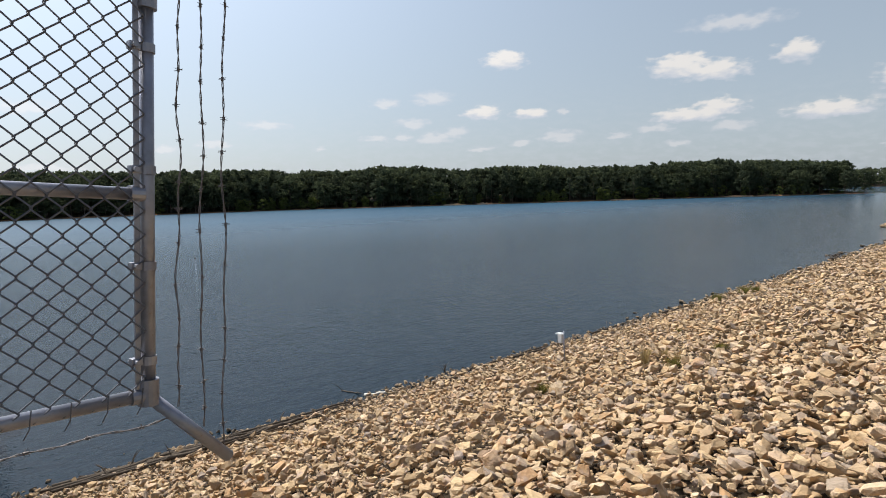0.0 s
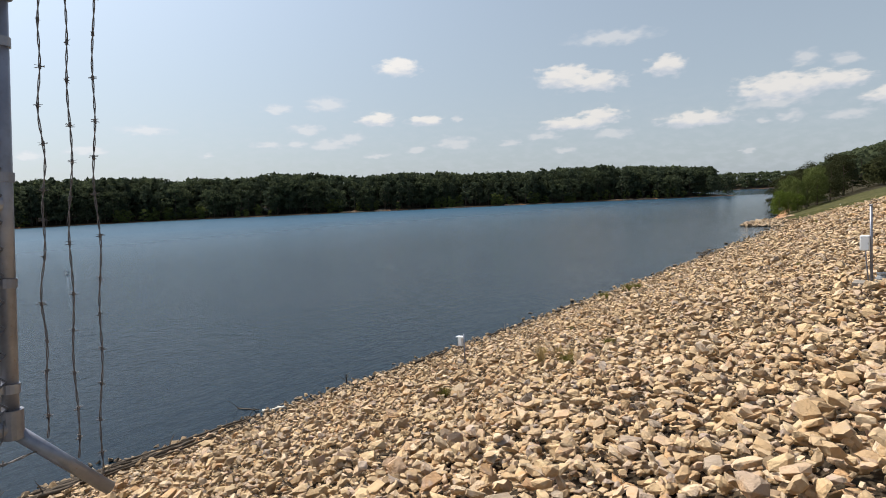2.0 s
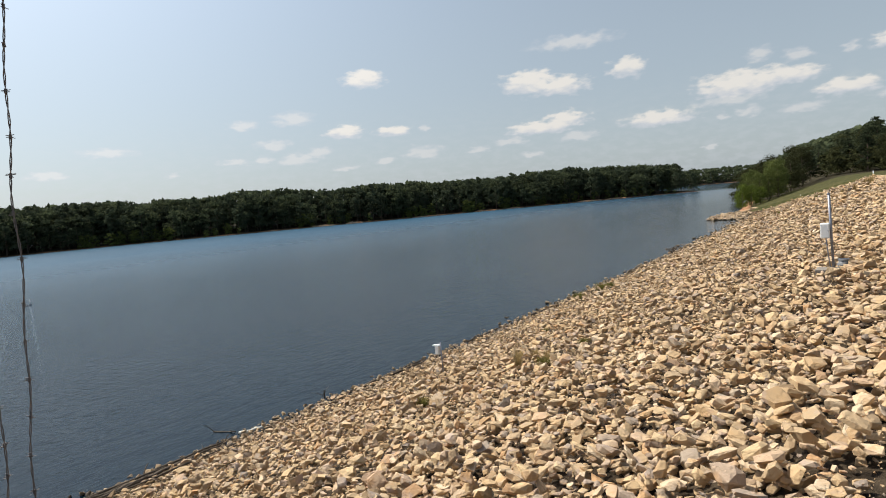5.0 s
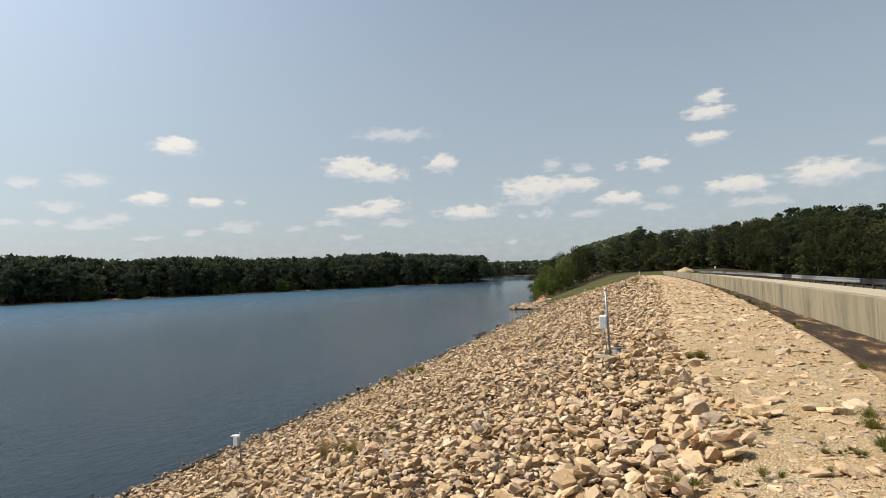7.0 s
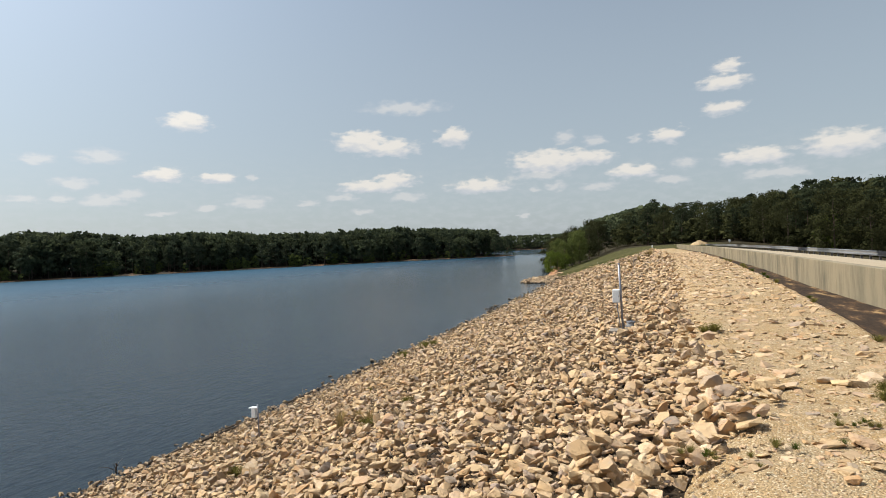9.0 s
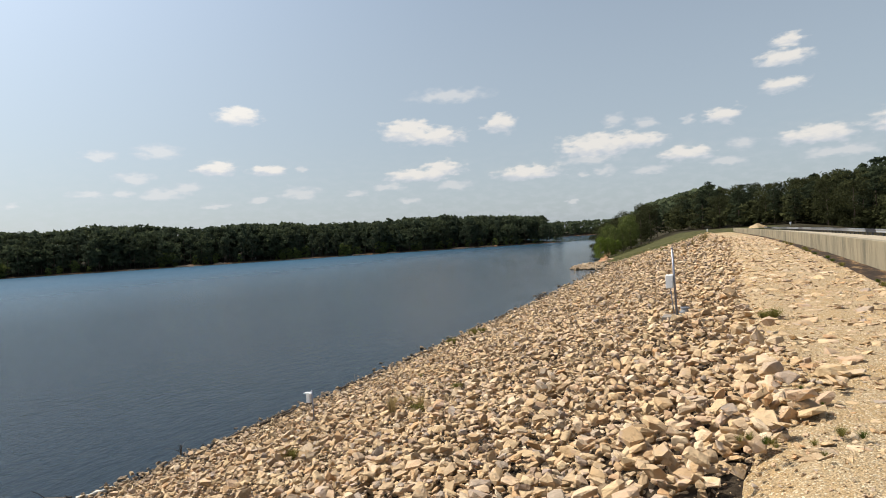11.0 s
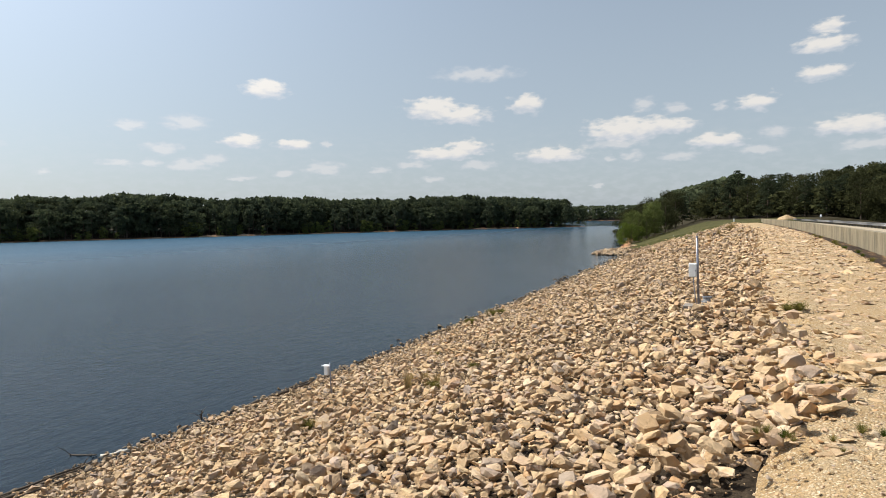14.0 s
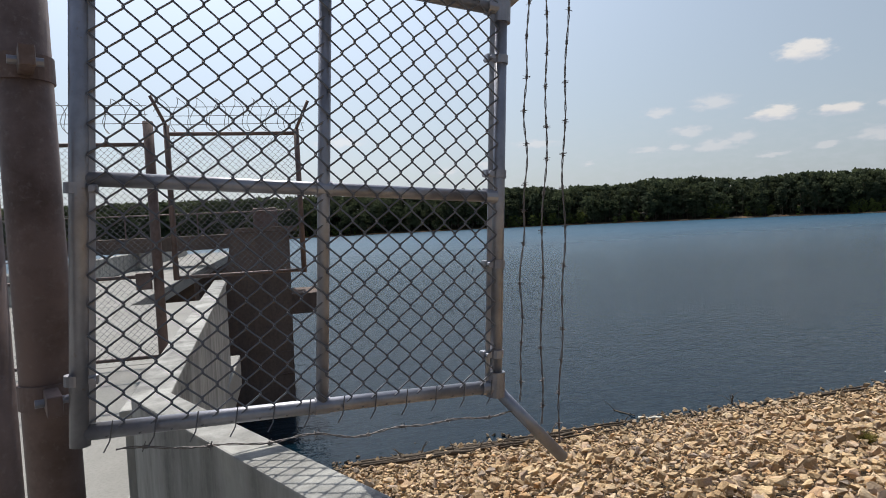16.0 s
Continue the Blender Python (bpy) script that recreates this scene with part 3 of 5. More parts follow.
def gravel_edge(y):
    """Where the gravel of the crest ends beside the ledge, which it covers more and more with distance."""
    return np.interp(y, [0, 12, 17, 26, 37, 60], [LEDGE_EDGE, LEDGE_EDGE + .05, LEDGE_EDGE + .42, LEDGE_EDGE + .8, LEDGE_EDGE + 1.0, LEDGE_EDGE + 1.15])


def sheet(name, xs, ys, height, mat, label, category, spread=False):
    gx, gy = np.meshgrid(xs, ys)
    if spread:
        gx = np.where(gx > 2, 2 + (gx - 2) * (gravel_edge(gy) - 2) / (LEDGE_EDGE - 2), gx)
    v = np.stack([gx + bend(gy), gy, height(gx, gy)], -1).reshape(-1, 3)
    n, m = gx.shape
    i = (np.arange(n - 1)[:, None] * m + np.arange(m - 1)).ravel()
    ob = link_mesh(name, fast_mesh(name, v, np.stack([i, i + 1, i + m + 1, i + m], -1), True), mat)
    return tagged(ob, label, category, kind="structure")


# Both bed sheets carry the gap shade in their colour; stones lie on top.
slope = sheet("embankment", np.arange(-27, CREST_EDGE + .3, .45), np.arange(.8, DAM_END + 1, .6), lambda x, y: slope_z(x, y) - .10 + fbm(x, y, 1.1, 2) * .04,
              SHADED_RUBBLE, "upstream dam slope of tan broken stone over a bed coloured as gap shade", "embankment")
sheet("embankment", np.arange(-3.0, CREST_EDGE + .3, .45), np.arange(-.2, .85, .2), lambda x, y: slope_z(x, y) - .11, SHADED_RUBBLE, "stone-covered end of the slope beside the abutment", "embankment")
path = sheet("crest_gravel", np.concatenate([np.arange(-.2, LEDGE_EDGE - .15, .13), [LEDGE_EDGE - .08, LEDGE_EDGE]]), np.concatenate([np.arange(-9, .8, .7), np.arange(.8, DAM_END + 1, .25)]),
             lambda x, y: np.where(x < gravel_edge(y) - .01, slope_z(x, y) + fbm(x, y, .7, 3) * .025 + .02 - .25 * np.clip(.55 - x, 0, 9), ledge_z(y) - .05), GRAVEL,
             "tan gravel strip along the dam crest", "gravel path", True)
ledge = sheet("drain_ledge", np.linspace(LEDGE_EDGE - .05, WALL_X + .02, 10), np.arange(-9, DAM_END + 1, .5), lambda x, y: ledge_z(y) + .14 * np.clip((x - 4.1) / 1.4, 0, 1) * np.clip((30 - y) / 12, 0, 1) + fbm(x, y, .8, 4) * .02, LEDGE,
              "dirt-stained brown drainage ledge at the wall's foot", "ledge")


def make_wall():
    """The long wave wall: bays of cast concrete between joints, standing one behind the other."""
    wall = thing("wave_wall", "long stained tan concrete wave wall along the crest", "wall", (WALL_X, 0, 0))
    wall["kind"] = "structure"
    bay = 6.1
    y = 1.0 - 2 * bay
    me = None
    while y < DAM_END:
        if me is None:
            bm = box(bmesh.new(), (0, .008, -.75), (.34, bay - .008, 1.13), .018)
            me = bpy.data.meshes.new("panel")
            bm.to_mesh(me)
            bm.free()
        ob = link_mesh("panel", me, WALL, wall)
        ob.matrix_local = bent(0, y, 0)
        y += bay


make_wall()
sheet("road", [WALL_X + .33, 6.6, 7.4, 8.2, 9.4, 10.6, 12.2], np.arange(-8, DAM_END + 14, 2.0), lambda x, y: 1.10 - (x - 5.9) * .11 + fbm(x, y, 1, 6) * .008, SHOULDER,
      "pale sandy service road behind the wave wall", "road")
sheet("downstream_slope", [12.18, 16, 22, 34], np.arange(-8, DAM_END + 14, 4.0), lambda x, y: .405 - (x - 12.18) * .42 + fbm(x, y, 4, 6) * .1, SOIL,
      "grassy downstream face of the dam", "embankment")


def make_guardrail():
    """W-beam rail on steel posts: one rail a span, one post at each joint."""
    rail_profile = [(0, .155), (.045, .125), (.045, .085), (0, .03), (0, -.03), (.045, -.085), (.045, -.125), (0, -.155)]
    thing_ = thing("guardrail", "galvanised steel guardrail on short posts beside the road", "guardrail", (11.7, 0, .46))
    span = 1.86
    bm = bmesh.new()
    a = [bm.verts.new((-dx, 0, .415 + dz)) for dx, dz in rail_profile]
    b = [bm.verts.new((-dx, span * 2 + .12, .415 + dz)) for dx, dz in rail_profile]
    for i in range(7):
        bm.faces.new((a[i], a[i + 1], b[i + 1], b[i]))
    bmesh.ops.solidify(bm, geom=bm.faces[:], thickness=.006)
    beam = bpy.data.meshes.new("beam")
    bm.to_mesh(beam)
    bm.free()
    bm = bmesh.new()
    box(bm, (.08, -.06, -.5), (.10, .06, .58))
    box(bm, (.10, -.006, -.5), (.18, .006, .58))
    box(bm, (.18, -.06, -.5), (.20, .06, .58))
    box(bm, (.004, -.05, .27), (.08, .05, .56), .006)
    post = bpy.data.meshes.new("post")
    bm.to_mesh(post)
    bm.free()
    for i in range(74):
        y = 9.54 + i * span
        p = link_mesh("post", post, POST_STEEL, thing_)
        p.matrix_local = bent(0, y, 0)
        if i % 2 == 0:
            r = link_mesh("beam", beam, STEEL, thing_)
            r.matrix_local = bent(-.004 * ((i // 2) % 2), y - .06, 0)


make_guardrail()

# ---------------------------------------------------------------- the spillway by the gate
PANEL_X, PANEL_W, PANEL_H = -1.84, 1.09, 1.129


def zigzag(height, d, r, sides=4):
    """One wire of chain link, hooked to its neighbours at each bend."""
    n = int(round(height / (d / 2)))
    pts = []
    for i in range(n + 1):
        yy = (d / 2 + .0022) if i % 2 else -.0022
        for dz, dx in ((-.0018, -.0025), (.0018, .0025)):
            if 0 < i < n or dz > 0:
                pts.append((dx if i % 2 else -dx, yy, i * d / 2 + dz))
    bm = tube(bmesh.new(), pts, r, sides, False)
    me = bpy.data.meshes.new("mesh_wire")
    bm.to_mesh(me)
    bm.free()
    return me


def band(z, r, width=.024):
    """A brace band round a post, with its carriage bolt."""
    bm = tube(bmesh.new(), [(0, 0, z - width / 2), (0, 0, z + width / 2)], r + .004, 16)
    box(bm, (-.012, -r - .030, z - .011), (.012, -r + .004, z + .011), .003)
    tube(bm, [(-.024, -r - .018, z), (.026, -r - .018, z)], .0075, 8)
    return bm


def make_panel():
    """The fence wing that juts out over the slope."""
    p = thing("chain_link_panel", "galvanised chain-link fence wing with steel pipe frame", "fence")
    p.matrix_world = pose(-1.643, -.701, 1.728, -3.69, .17, 10.35)  # it droops towards its free end
    w, h = PANEL_W, PANEL_H
    r = .0195
    end = bar("end_post", [(0, w, -.02), (0, w, h + .02)], r, GALV, p, "weathered purplish-grey steel pipe", 20)
    bar("frame_post", [(0, .010, -.03), (0, .010, h + .04)], .0215, GALV, p, "", 16)
    mid = bar("middle_post", [(.002, w * .514, 0), (.002, w * .514, h)], .0165, GALV, p, "", 16)
    bar("bottom_rail", [(0, 0, 0), (0, w, 0)], .0195, GALV, p, "bright galvanised pipe", 16)
    bar("middle_rail", [(0, 0, h * .507), (0, w, h * .507)], .0175, GALV, p, "", 16)
    bar("top_rail", [(0, 0, h), (0, w, h)], .0195, GALV, p, "", 16)
    for z in (.10, .37, .64, .98):
        part("brace_band", bmesh_at(band(z, r), (0, w, 0)), GALV, end, smooth=False)
    for z in (.12, .55, 1.0):
        part("brace_band", bmesh_at(band(z, .0175), (0, 0, 0), flip=True), GALV, p)
    for z in (0, h * .507, h):
        part("rail_collar", tube(bmesh.new(), [(0, w * .514 - .02, z), (0, w * .514 + .02, z)], .0225, 14), GALV, mid)
        part("rail_end_cup", tube(bmesh.new(), [(0, w - .05, z), (0, w - .012, z)], .0235, 14), GALV, end)
    part("tension_bar", box(bmesh.new(), (.004, w - .040, .02), (.010, w - .024, h - .02), .002), GALV, p)
    part("tension_bar", box(bmesh.new(), (.004, .026, .02), (.010, .042, h - .02), .002), GALV, p)
    d = .0672
    wire = zigzag(h + .005, d, .0025, 5)
    n = int((w - .06) / (d / 2))
    for i in range(n + 1):
        ob = link_mesh("mesh_wire", wire, WIRE, p)
        ob.location = (.018, .03 + i * d / 2, .020 - (i % 2) * d / 2)
    for k in range(int(w / .09)):
        y = .07 + k * .09
        part("twist_tie", tube(bmesh.new(), [(.022, y - .012, -.045), (.026, y, -.02), (.020, y + .006, .026)], .0017, 5), WIRE, p)
    # Arms at the free corners, splayed outward at forty-five degrees, carry the barbed strands.
    low = bar("lower_arm", [(0, w + .005, -.01), (.018, w + .242, -.248)], .0185, GALV, p, "weathered grey pipe arm slanting down", 18)
    bar("upper_arm", [(0, w + .005, h + .01), (.02, w + .20, h + .20)], .0185, GALV, p, "weathered grey pipe arm slanting up", 18)
    part("corner_clamp", bmesh_at(tube(bmesh.new(), [(0, 0, -.03), (0, 0, .045)], .029, 16), (0, w, .0)), GALV, low)
    part("corner_clamp", bmesh_at(tube(bmesh.new(), [(0, 0, -.04), (0, 0, .03)], .029, 16), (0, w, h)), GALV, p)
    return p


def bmesh_at(bm, at, flip=False):
    m = Matrix.Translation(at)
    if flip:
        m = m @ Matrix.Diagonal((1, -1, 1, 1))
    bmesh.ops.transform(bm, matrix=m, verts=bm.verts[:])
    if flip:
        bmesh.ops.reverse_faces(bm, faces=bm.faces[:])
    return bm


def barbed_strand(name, a, b, bends, label, group, seed, sag=0.0, gap=.105, wobble=.006):
    """Two twisted wires with a four-point barb every hand's width."""
    r = random.Random(seed)
    a, b = Vector(a), Vector(b)
    n = max(8, int((b - a).length / .02))
    d = (b - a).normalized()
    side = d.orthogonal().normalized()
    up = d.cross(side)
    centre = []
    for i in range(n + 1):
        t = i / n
        p = a.lerp(b, t) + Vector((0, 0, -sag * 4 * t * (1 - t)))
        for k, (f, ph) in enumerate(bends):
            w = math.sin(t * f * 2 * math.pi + ph) * wobble * math.sin(math.pi * t) ** .35
            p += Vector((.35 * w, w, 0)) if abs(d.z) > .5 else Vector((.3 * w, 0, w))
        centre.append(p)
    ob = thing(name, label, "barbed wire", centre[0], group)
    for s in (0, math.pi):
        pts = [c - centre[0] + .0021 * (side * math.cos(s + i * 1.15) + up * math.sin(s + i * 1.15)) for i, c in enumerate(centre)]
        bar("wire", pts, .0015, BARBED, ob, "", 4)
    run, k = gap * .6, 0
    while run < (b - a).length:
        i = min(n, int(run / (b - a).length * n))
        c = centre[i] - centre[0]
        bm = bmesh.new()
        for q in range(4):
            ang = r.uniform(0, 6.28)
            o = side * math.cos(ang) + up * math.sin(ang)
            tube(bm, [c - o * .011 + d * r.uniform(-.006, .006), c + o * .013 + d * r.uniform(-.007, .007)], .0012, 4, True, .0005)
        tube(bm, [c - d * .006, c + d * .006], .0042, 6)
        part("barb", bm, BARBED, ob)
        run += gap * r.uniform(.85, 1.2)
    return ob


make_panel()
for n, (y0, z0, y1, z1, bends) in enumerate([(.45, 1.597, .531, 2.85, [(2.2, .4), (5.1, 1.2)]), (.519, 1.516, .592, 2.88, [(1.3, 2.0), (3.6, .3)]),
                                             (.578, 1.448, .664, 2.915, [(1.7, 4.0), (4.2, 2.2)])]):
    barbed_strand("barbed_wire", (PANEL_X - .01, y0, z0), (PANEL_X - .005, y1, z1), bends, "rusty barbed wire strand stretched upright beside the fence", "upright barbed strands", 3 + n, wobble=.004)
barbed_strand("barbed_wire", (-1.64, -.62, 1.68), (PANEL_X, .44, 1.575), [(3, .5), (5, 1)], "slack barbed wire strand under the fence panel", "", 9, sag=.02, gap=.13)
barbed_strand("barbed_wire", (-1.66, -.66, 2.96), (PANEL_X, .50, 2.87), [(3, .2), (6, 1)], "slack barbed wire strand over the fence panel", "", 12, sag=.03, gap=.13)


def make_hinge_post():
    p = thing("gate_post", "stout brown-stained steel gate post with hinge bands", "fence post", (-1.80, -.80, .55))
    bar("shaft", [(0, 0, 0), (0, 0, 2.9)], .06, RUSTY, p, "", 28)
    toward = Matrix.Rotation(math.atan2(.06, .145), 4, "Z")
    for z in (1.24, 2.02):
        part("hinge_band", tube(bmesh.new(), [(0, 0, z - .03), (0, 0, z + .03)], .065, 28), RUSTY, p)
        part("hinge_strap", box(bmesh.new(), (.06, -.016, z - .024), (.165, .016, z + .024), .005, toward), RUSTY, p)
        part("hinge_bolt", tube(bmesh.new(), [toward @ Vector((.10, -.035, z)), toward @ Vector((.10, .035, z))], .010, 8), GALV, p)
    part("latch_bracket", box(bmesh.new(), (-.24, -.03, 1.94), (-.05, .03, 2.01), .006, toward), RUSTY, p, "rusty steel channel")
    g = thing("gate_post", "brown-stained steel pipe post beside the gate post", "fence post", (-1.52, -.815, .55))
    bar("shaft", [(0, 0, 0), (0, 0, 1.9)], .052, RUSTY, g, "", 24)
    part("cap", tube(bmesh.new(), [(0, 0, 1.89), (0, 0, 1.93)], .057, 24), GALV, g)
    q = thing("fence_post", "pale galvanised pipe post standing on the deck", "fence post", (-2.05, -1.06, .55))
    bar("shaft", [(0, 0, 0), (0, 0, 1.2)], .026, GALV, q, "", 16)
    part("cap", tube(bmesh.new(), [(0, 0, 1.19), (0, 0, 1.215)], .031, 16), GALV, q)


make_hinge_post()


def make_spillway():
    deck = thing("spillway_deck", "pale concrete spillway deck", "bridge deck", (0, 0, 0))
    deck["kind"] = "structure"
    part("slab", box(bmesh.new(), (-8.2, -7.2, .15), (-2.2, -.86, .55), .02), DECK, deck)
    part("slab", box(bmesh.new(), (-46, -7.2, .15), (-15.02, -3.7, .55), .02), DECK, deck)
    part("slab", box(bmesh.new(), (-15, -7.2, .15), (-8.22, -1.75, .55), .02), DECK, deck)
    part("abutment", box(bmesh.new(), (-2.2, -7.2, -9), (1.4, .12, .55), .02), DECK, deck)
    for x in (-15, -27, -41):
        part("pier", box(bmesh.new(), (x - .6, -7.0, -10), (x + .6, -3.9, .15), .03), PIER, deck)
    # The narrow parapet on which the fence wing stands, and the retaining wall that runs out into the lake.
    para = thing("parapet", "narrow weathered concrete parapet under the fence wing", "parapet", (0, 0, 0))
    para["kind"] = "structure"
    a, b = Vector((-2.36, -.70, 0)), Vector((-1.14, -.012, 0))
    d = (b - a).normalized()
    m = Matrix.Translation(a) @ Matrix.Rotation(math.atan2(d.y, d.x), 4, "Z")
    part("parapet_wall", box(bmesh.new(), (0, -.058, .5), ((b - a).length, .058, 1.62), .006, m), CONCRETE, para)
    for x in (.62, .95, 1.2):
        part("form_tie_hole", bmesh_at(tube(bmesh.new(), [m @ Vector((x, -.057, 1.52)), m @ Vector((x, -.052, 1.52))], .011, 10), (0, 0, 0)), PIER, para)
    wing = thing("retaining_wall", "sunlit concrete retaining wall running out into the lake", "wall", (0, 0, 0))
    wing["kind"] = "structure"
    a, b = Vector((-2.34, -.72, 0)), Vector((-7.6, -.98, 0))
    d = (b - a).normalized()
    m = Matrix.Translation(a) @ Matrix.Rotation(math.atan2(d.y, d.x), 4, "Z")
    part("wall_stem", box(bmesh.new(), (0, -.058, .2), ((b - a).length, .056, 1.52), .004, m), CONCRETE, wing)
    part("coping", box(bmesh.new(), (-.004, -.072, 1.521), ((b - a).length + .01, .070, 1.58), .008, m), CONCRETE, wing)
    part("footing", box(bmesh.new(), (.1, .058, .3), ((b - a).length - .1, .26, .9), .015, m), CONCRETE, wing)


def make_tower():
    """The battered intake pier, dark against the light."""
    t = thing("intake_tower", "dark weathered concrete intake tower in the lake", "tower", (-30, -1, -9))
    bm = bmesh.new()
    ring = [[(-2.6, -3.7), (2.2, -3.7), (2.2, .8), (-2.6, .8)], [(-2.2, -1.5), (1.6, -1.5), (1.6, 1.0), (-2.2, 1.0)]]
    lo = [bm.verts.new((x, y, 0)) for x, y in ring[0]]
    hi = [bm.verts.new((x, y, 11.0)) for x, y in ring[1]]
    bm.faces.new(lo[::-1])
    bm.faces.new(hi)
    for i in range(4):
        bm.faces.new((lo[i], lo[(i + 1) % 4], hi[(i + 1) % 4], hi[i]))
    bmesh.ops.bevel(bm, geom=bm.edges[:], offset=.06, segments=2, affect="EDGES")
    body = part("shaft", bm, PIER, t)
    part("cap_slab", box(bmesh.new(), (-2.4, -1.8, 10.98), (1.8, 1.35, 11.2), .03), PIER, body)
    part("corbel", box(bmesh.new(), (-1.4, .9, 7.1), (1.4, 2.3, 8.05), .05), PIER, body)
    part("walkway", box(bmesh.new(), (-.8, -18, 10.3), (.8, -1.5, 10.95), .03), PIER, t, "concrete footbridge beam")
    for y in range(-18, 2, 3):
        bar("rail_post", [(.7, y, 10.9), (.7, y, 12.0)], .03, RUSTY, t, "", 6)
    bar("hand_rail", [(.7, -18, 11.95), (.7, 1.2, 11.95)], .03, RUSTY, t, "", 6)
    for z in range(12):
        bar("ladder_rung", [(1.98 - z * .04, .35, 4.5 + z * .5), (1.98 - z * .04, .85, 4.5 + z * .5)], .025, RUSTY, t, "", 5)
    part("hoist_box", box(bmesh.new(), (-.6, -.6, 11.2), (.5, .5, 12.1), .05), RUSTY, t)


def make_far_fence():
    """The fence across the deck, with outriggers and coils of wire along its top."""
    f = thing("security_fence", "chain-link security fence topped with coiled razor wire", "fence", (-8.0, 0, .55))
    top, bottom = 2.80, 1.03
    posts = [(.0, bottom, top + .05), (-1.52, bottom, top + .1), (-1.72, 0, top + .15), (-3.4, 0, top), (-5.1, 0, top), (-6.8, 0, top)]
    for i, (y, z0, z1) in enumerate(posts):
        bar("post", [(0, y, z0), (0, y, z1)], .058 if i == 2 else .034, RUSTY, f, "dark steel gate post" if i == 2 else "", 12)
        if i != 2:
            bar("outrigger", [(0, y, z1), (.1, y + (.16 if i == 0 else -.14), z1 + .34)], .02, RUSTY, f, "", 8)
    bar("top_rail", [(0, .0, top), (0, -1.52, top)], .024, RUSTY, f, "", 8)
    bar("top_rail", [(0, -1.72, top - .12), (0, -6.8, top - .12)], .024, RUSTY, f, "", 8)
    bar("bottom_rail", [(0, .0, bottom + .03), (0, -1.52, bottom + .03)], .022, RUSTY, f, "", 8)
    bar("bottom_rail", [(0, -1.72, .12), (0, -6.8, .12)], .022, RUSTY, f, "", 8)
    bar("middle_rail", [(0, -1.72, 1.1), (0, -6.8, 1.1)], .022, RUSTY, f, "", 8)
    d = .0735
    for y0, y1, z0, z1 in ((-1.52, 0, bottom + .03, top), (-6.8, -1.72, .12, top - .12)):
        wire = zigzag(z1 - z0, d, .0024, 3)
        for i in range(int((y1 - y0) / (d / 2))):
            ob = link_mesh("mesh_wire", wire, WIRE, f)
            ob.location = (.03, y0 + i * d / 2, z0 - (i % 2) * d / 2)
    for c, (y0, y1, zc) in enumerate(((-1.6, .1, top + .22), (-6.8, -1.7, top + .2))):
        pts = []
        for i in range(int((y1 - y0) * 70)):
            a = i * .42
            pts.append((.07 + .2 * math.cos(a), y0 + i / 70 + .03 * math.sin(a * 3), zc + .2 * math.sin(a)))
        bar("razor_coil", pts, .004, BARBED, f, "loose coil of razor wire", 3)
        for z in (.1, .2, .3):
            bar("strand", [(.03 + z * .25, y0, top + z), (.03 + z * .25, y1, top + z + .02)], .004, BARBED, f, "", 3)
    part("lock_box", box(bmesh.new(), (.05, -1.95, .95), (.12, -1.78, 1.15), .01), RUSTY, f)
    bar("hand_rail", [(-2, -6.9, 1.05), (-12, -6.9, 1.05)], .03, GALV, f, "", 8)
    wall = thing("deck_kerb", "grey concrete kerb along the spillway deck", "kerb", (-24, -6.9, .55))
    part("kerb_block", box(bmesh.new(), (-20, -.2, 0), (20, .2, .75), .02), CONCRETE, wall)


make_spillway()
make_tower()
make_far_fence()

# ---------------------------------------------------------------- instruments on the slope
def on_slope(x, y):
    return float(slope_z(np.array(x) - bend(y), np.array(y)))


PAD = plain("pad_concrete", (.22, .19, .155), .9, 0, 12, .3)


def make_gauge_tall():
    x, y = -1.50, 19.6
    g = thing("gauge_station", "tall steel post with white instrument box on a concrete pad", "instrument post", (x, y, on_slope(x, y)))
    part("pad", box(bmesh.new(), (-.40, -.30, -.2), (.44, .30, .13), .02), PAD, g, "low grey concrete pad")
    bar("post", [(.02, 0, .1), (-.03, 0, 2.2)], .034, GALV, g, "slightly leaning galvanised post", 12)
    b = part("instrument_box", box(bmesh.new(), (-.255, -.11, .98), (-.035, .09, 1.40), .02), WHITE_BOX, g, "white enamelled instrument box")
    part("box_door", box(bmesh.new(), (-.24, -.122, 1.0), (-.05, -.108, 1.38), .008), WHITE_BOX, b)
    part("door_latch", box(bmesh.new(), (-.075, -.130, 1.16), (-.06, -.120, 1.21), .003), GALV, b)
    part("bracket", box(bmesh.new(), (-.05, -.03, 1.06), (.0, .03, 1.1), .004), GALV, b)
    part("bracket", box(bmesh.new(), (-.05, -.03, 1.28), (.0, .03, 1.32), .004), GALV, b)
    bar("conduit", [(-.13, 0, 1.0), (-.12, 0, .8), (-.08, 0, .4), (-.05, 0, .12)], .016, GALV, g, "", 8)
    bar("cap", [(-.03, 0, 2.19), (-.03, 0, 2.23)], .042, GALV, g, "", 12)
    w = thing("well_head", "grey capped monitoring well pipe", "well head", (x + .26, y - .02, on_slope(x, y) + .125))
    part("casing", tube(bmesh.new(), [(0, 0, 0), (0, 0, .24)], .125, 20), GREY_PAINT, w, smooth=True)
    part("flange", tube(bmesh.new(), [(0, 0, .1), (0, 0, .135)], .17, 20), GREY_PAINT, w)
    part("lid", tube(bmesh.new(), [(0, 0, .235), (0, 0, .275)], .14, 20), GREY_PAINT, w)
    bar("pipe_elbow", [(.1, 0, .09), (.28, -.02, .09), (.42, -.06, .03)], .045, GREY_PAINT, w, "", 10)


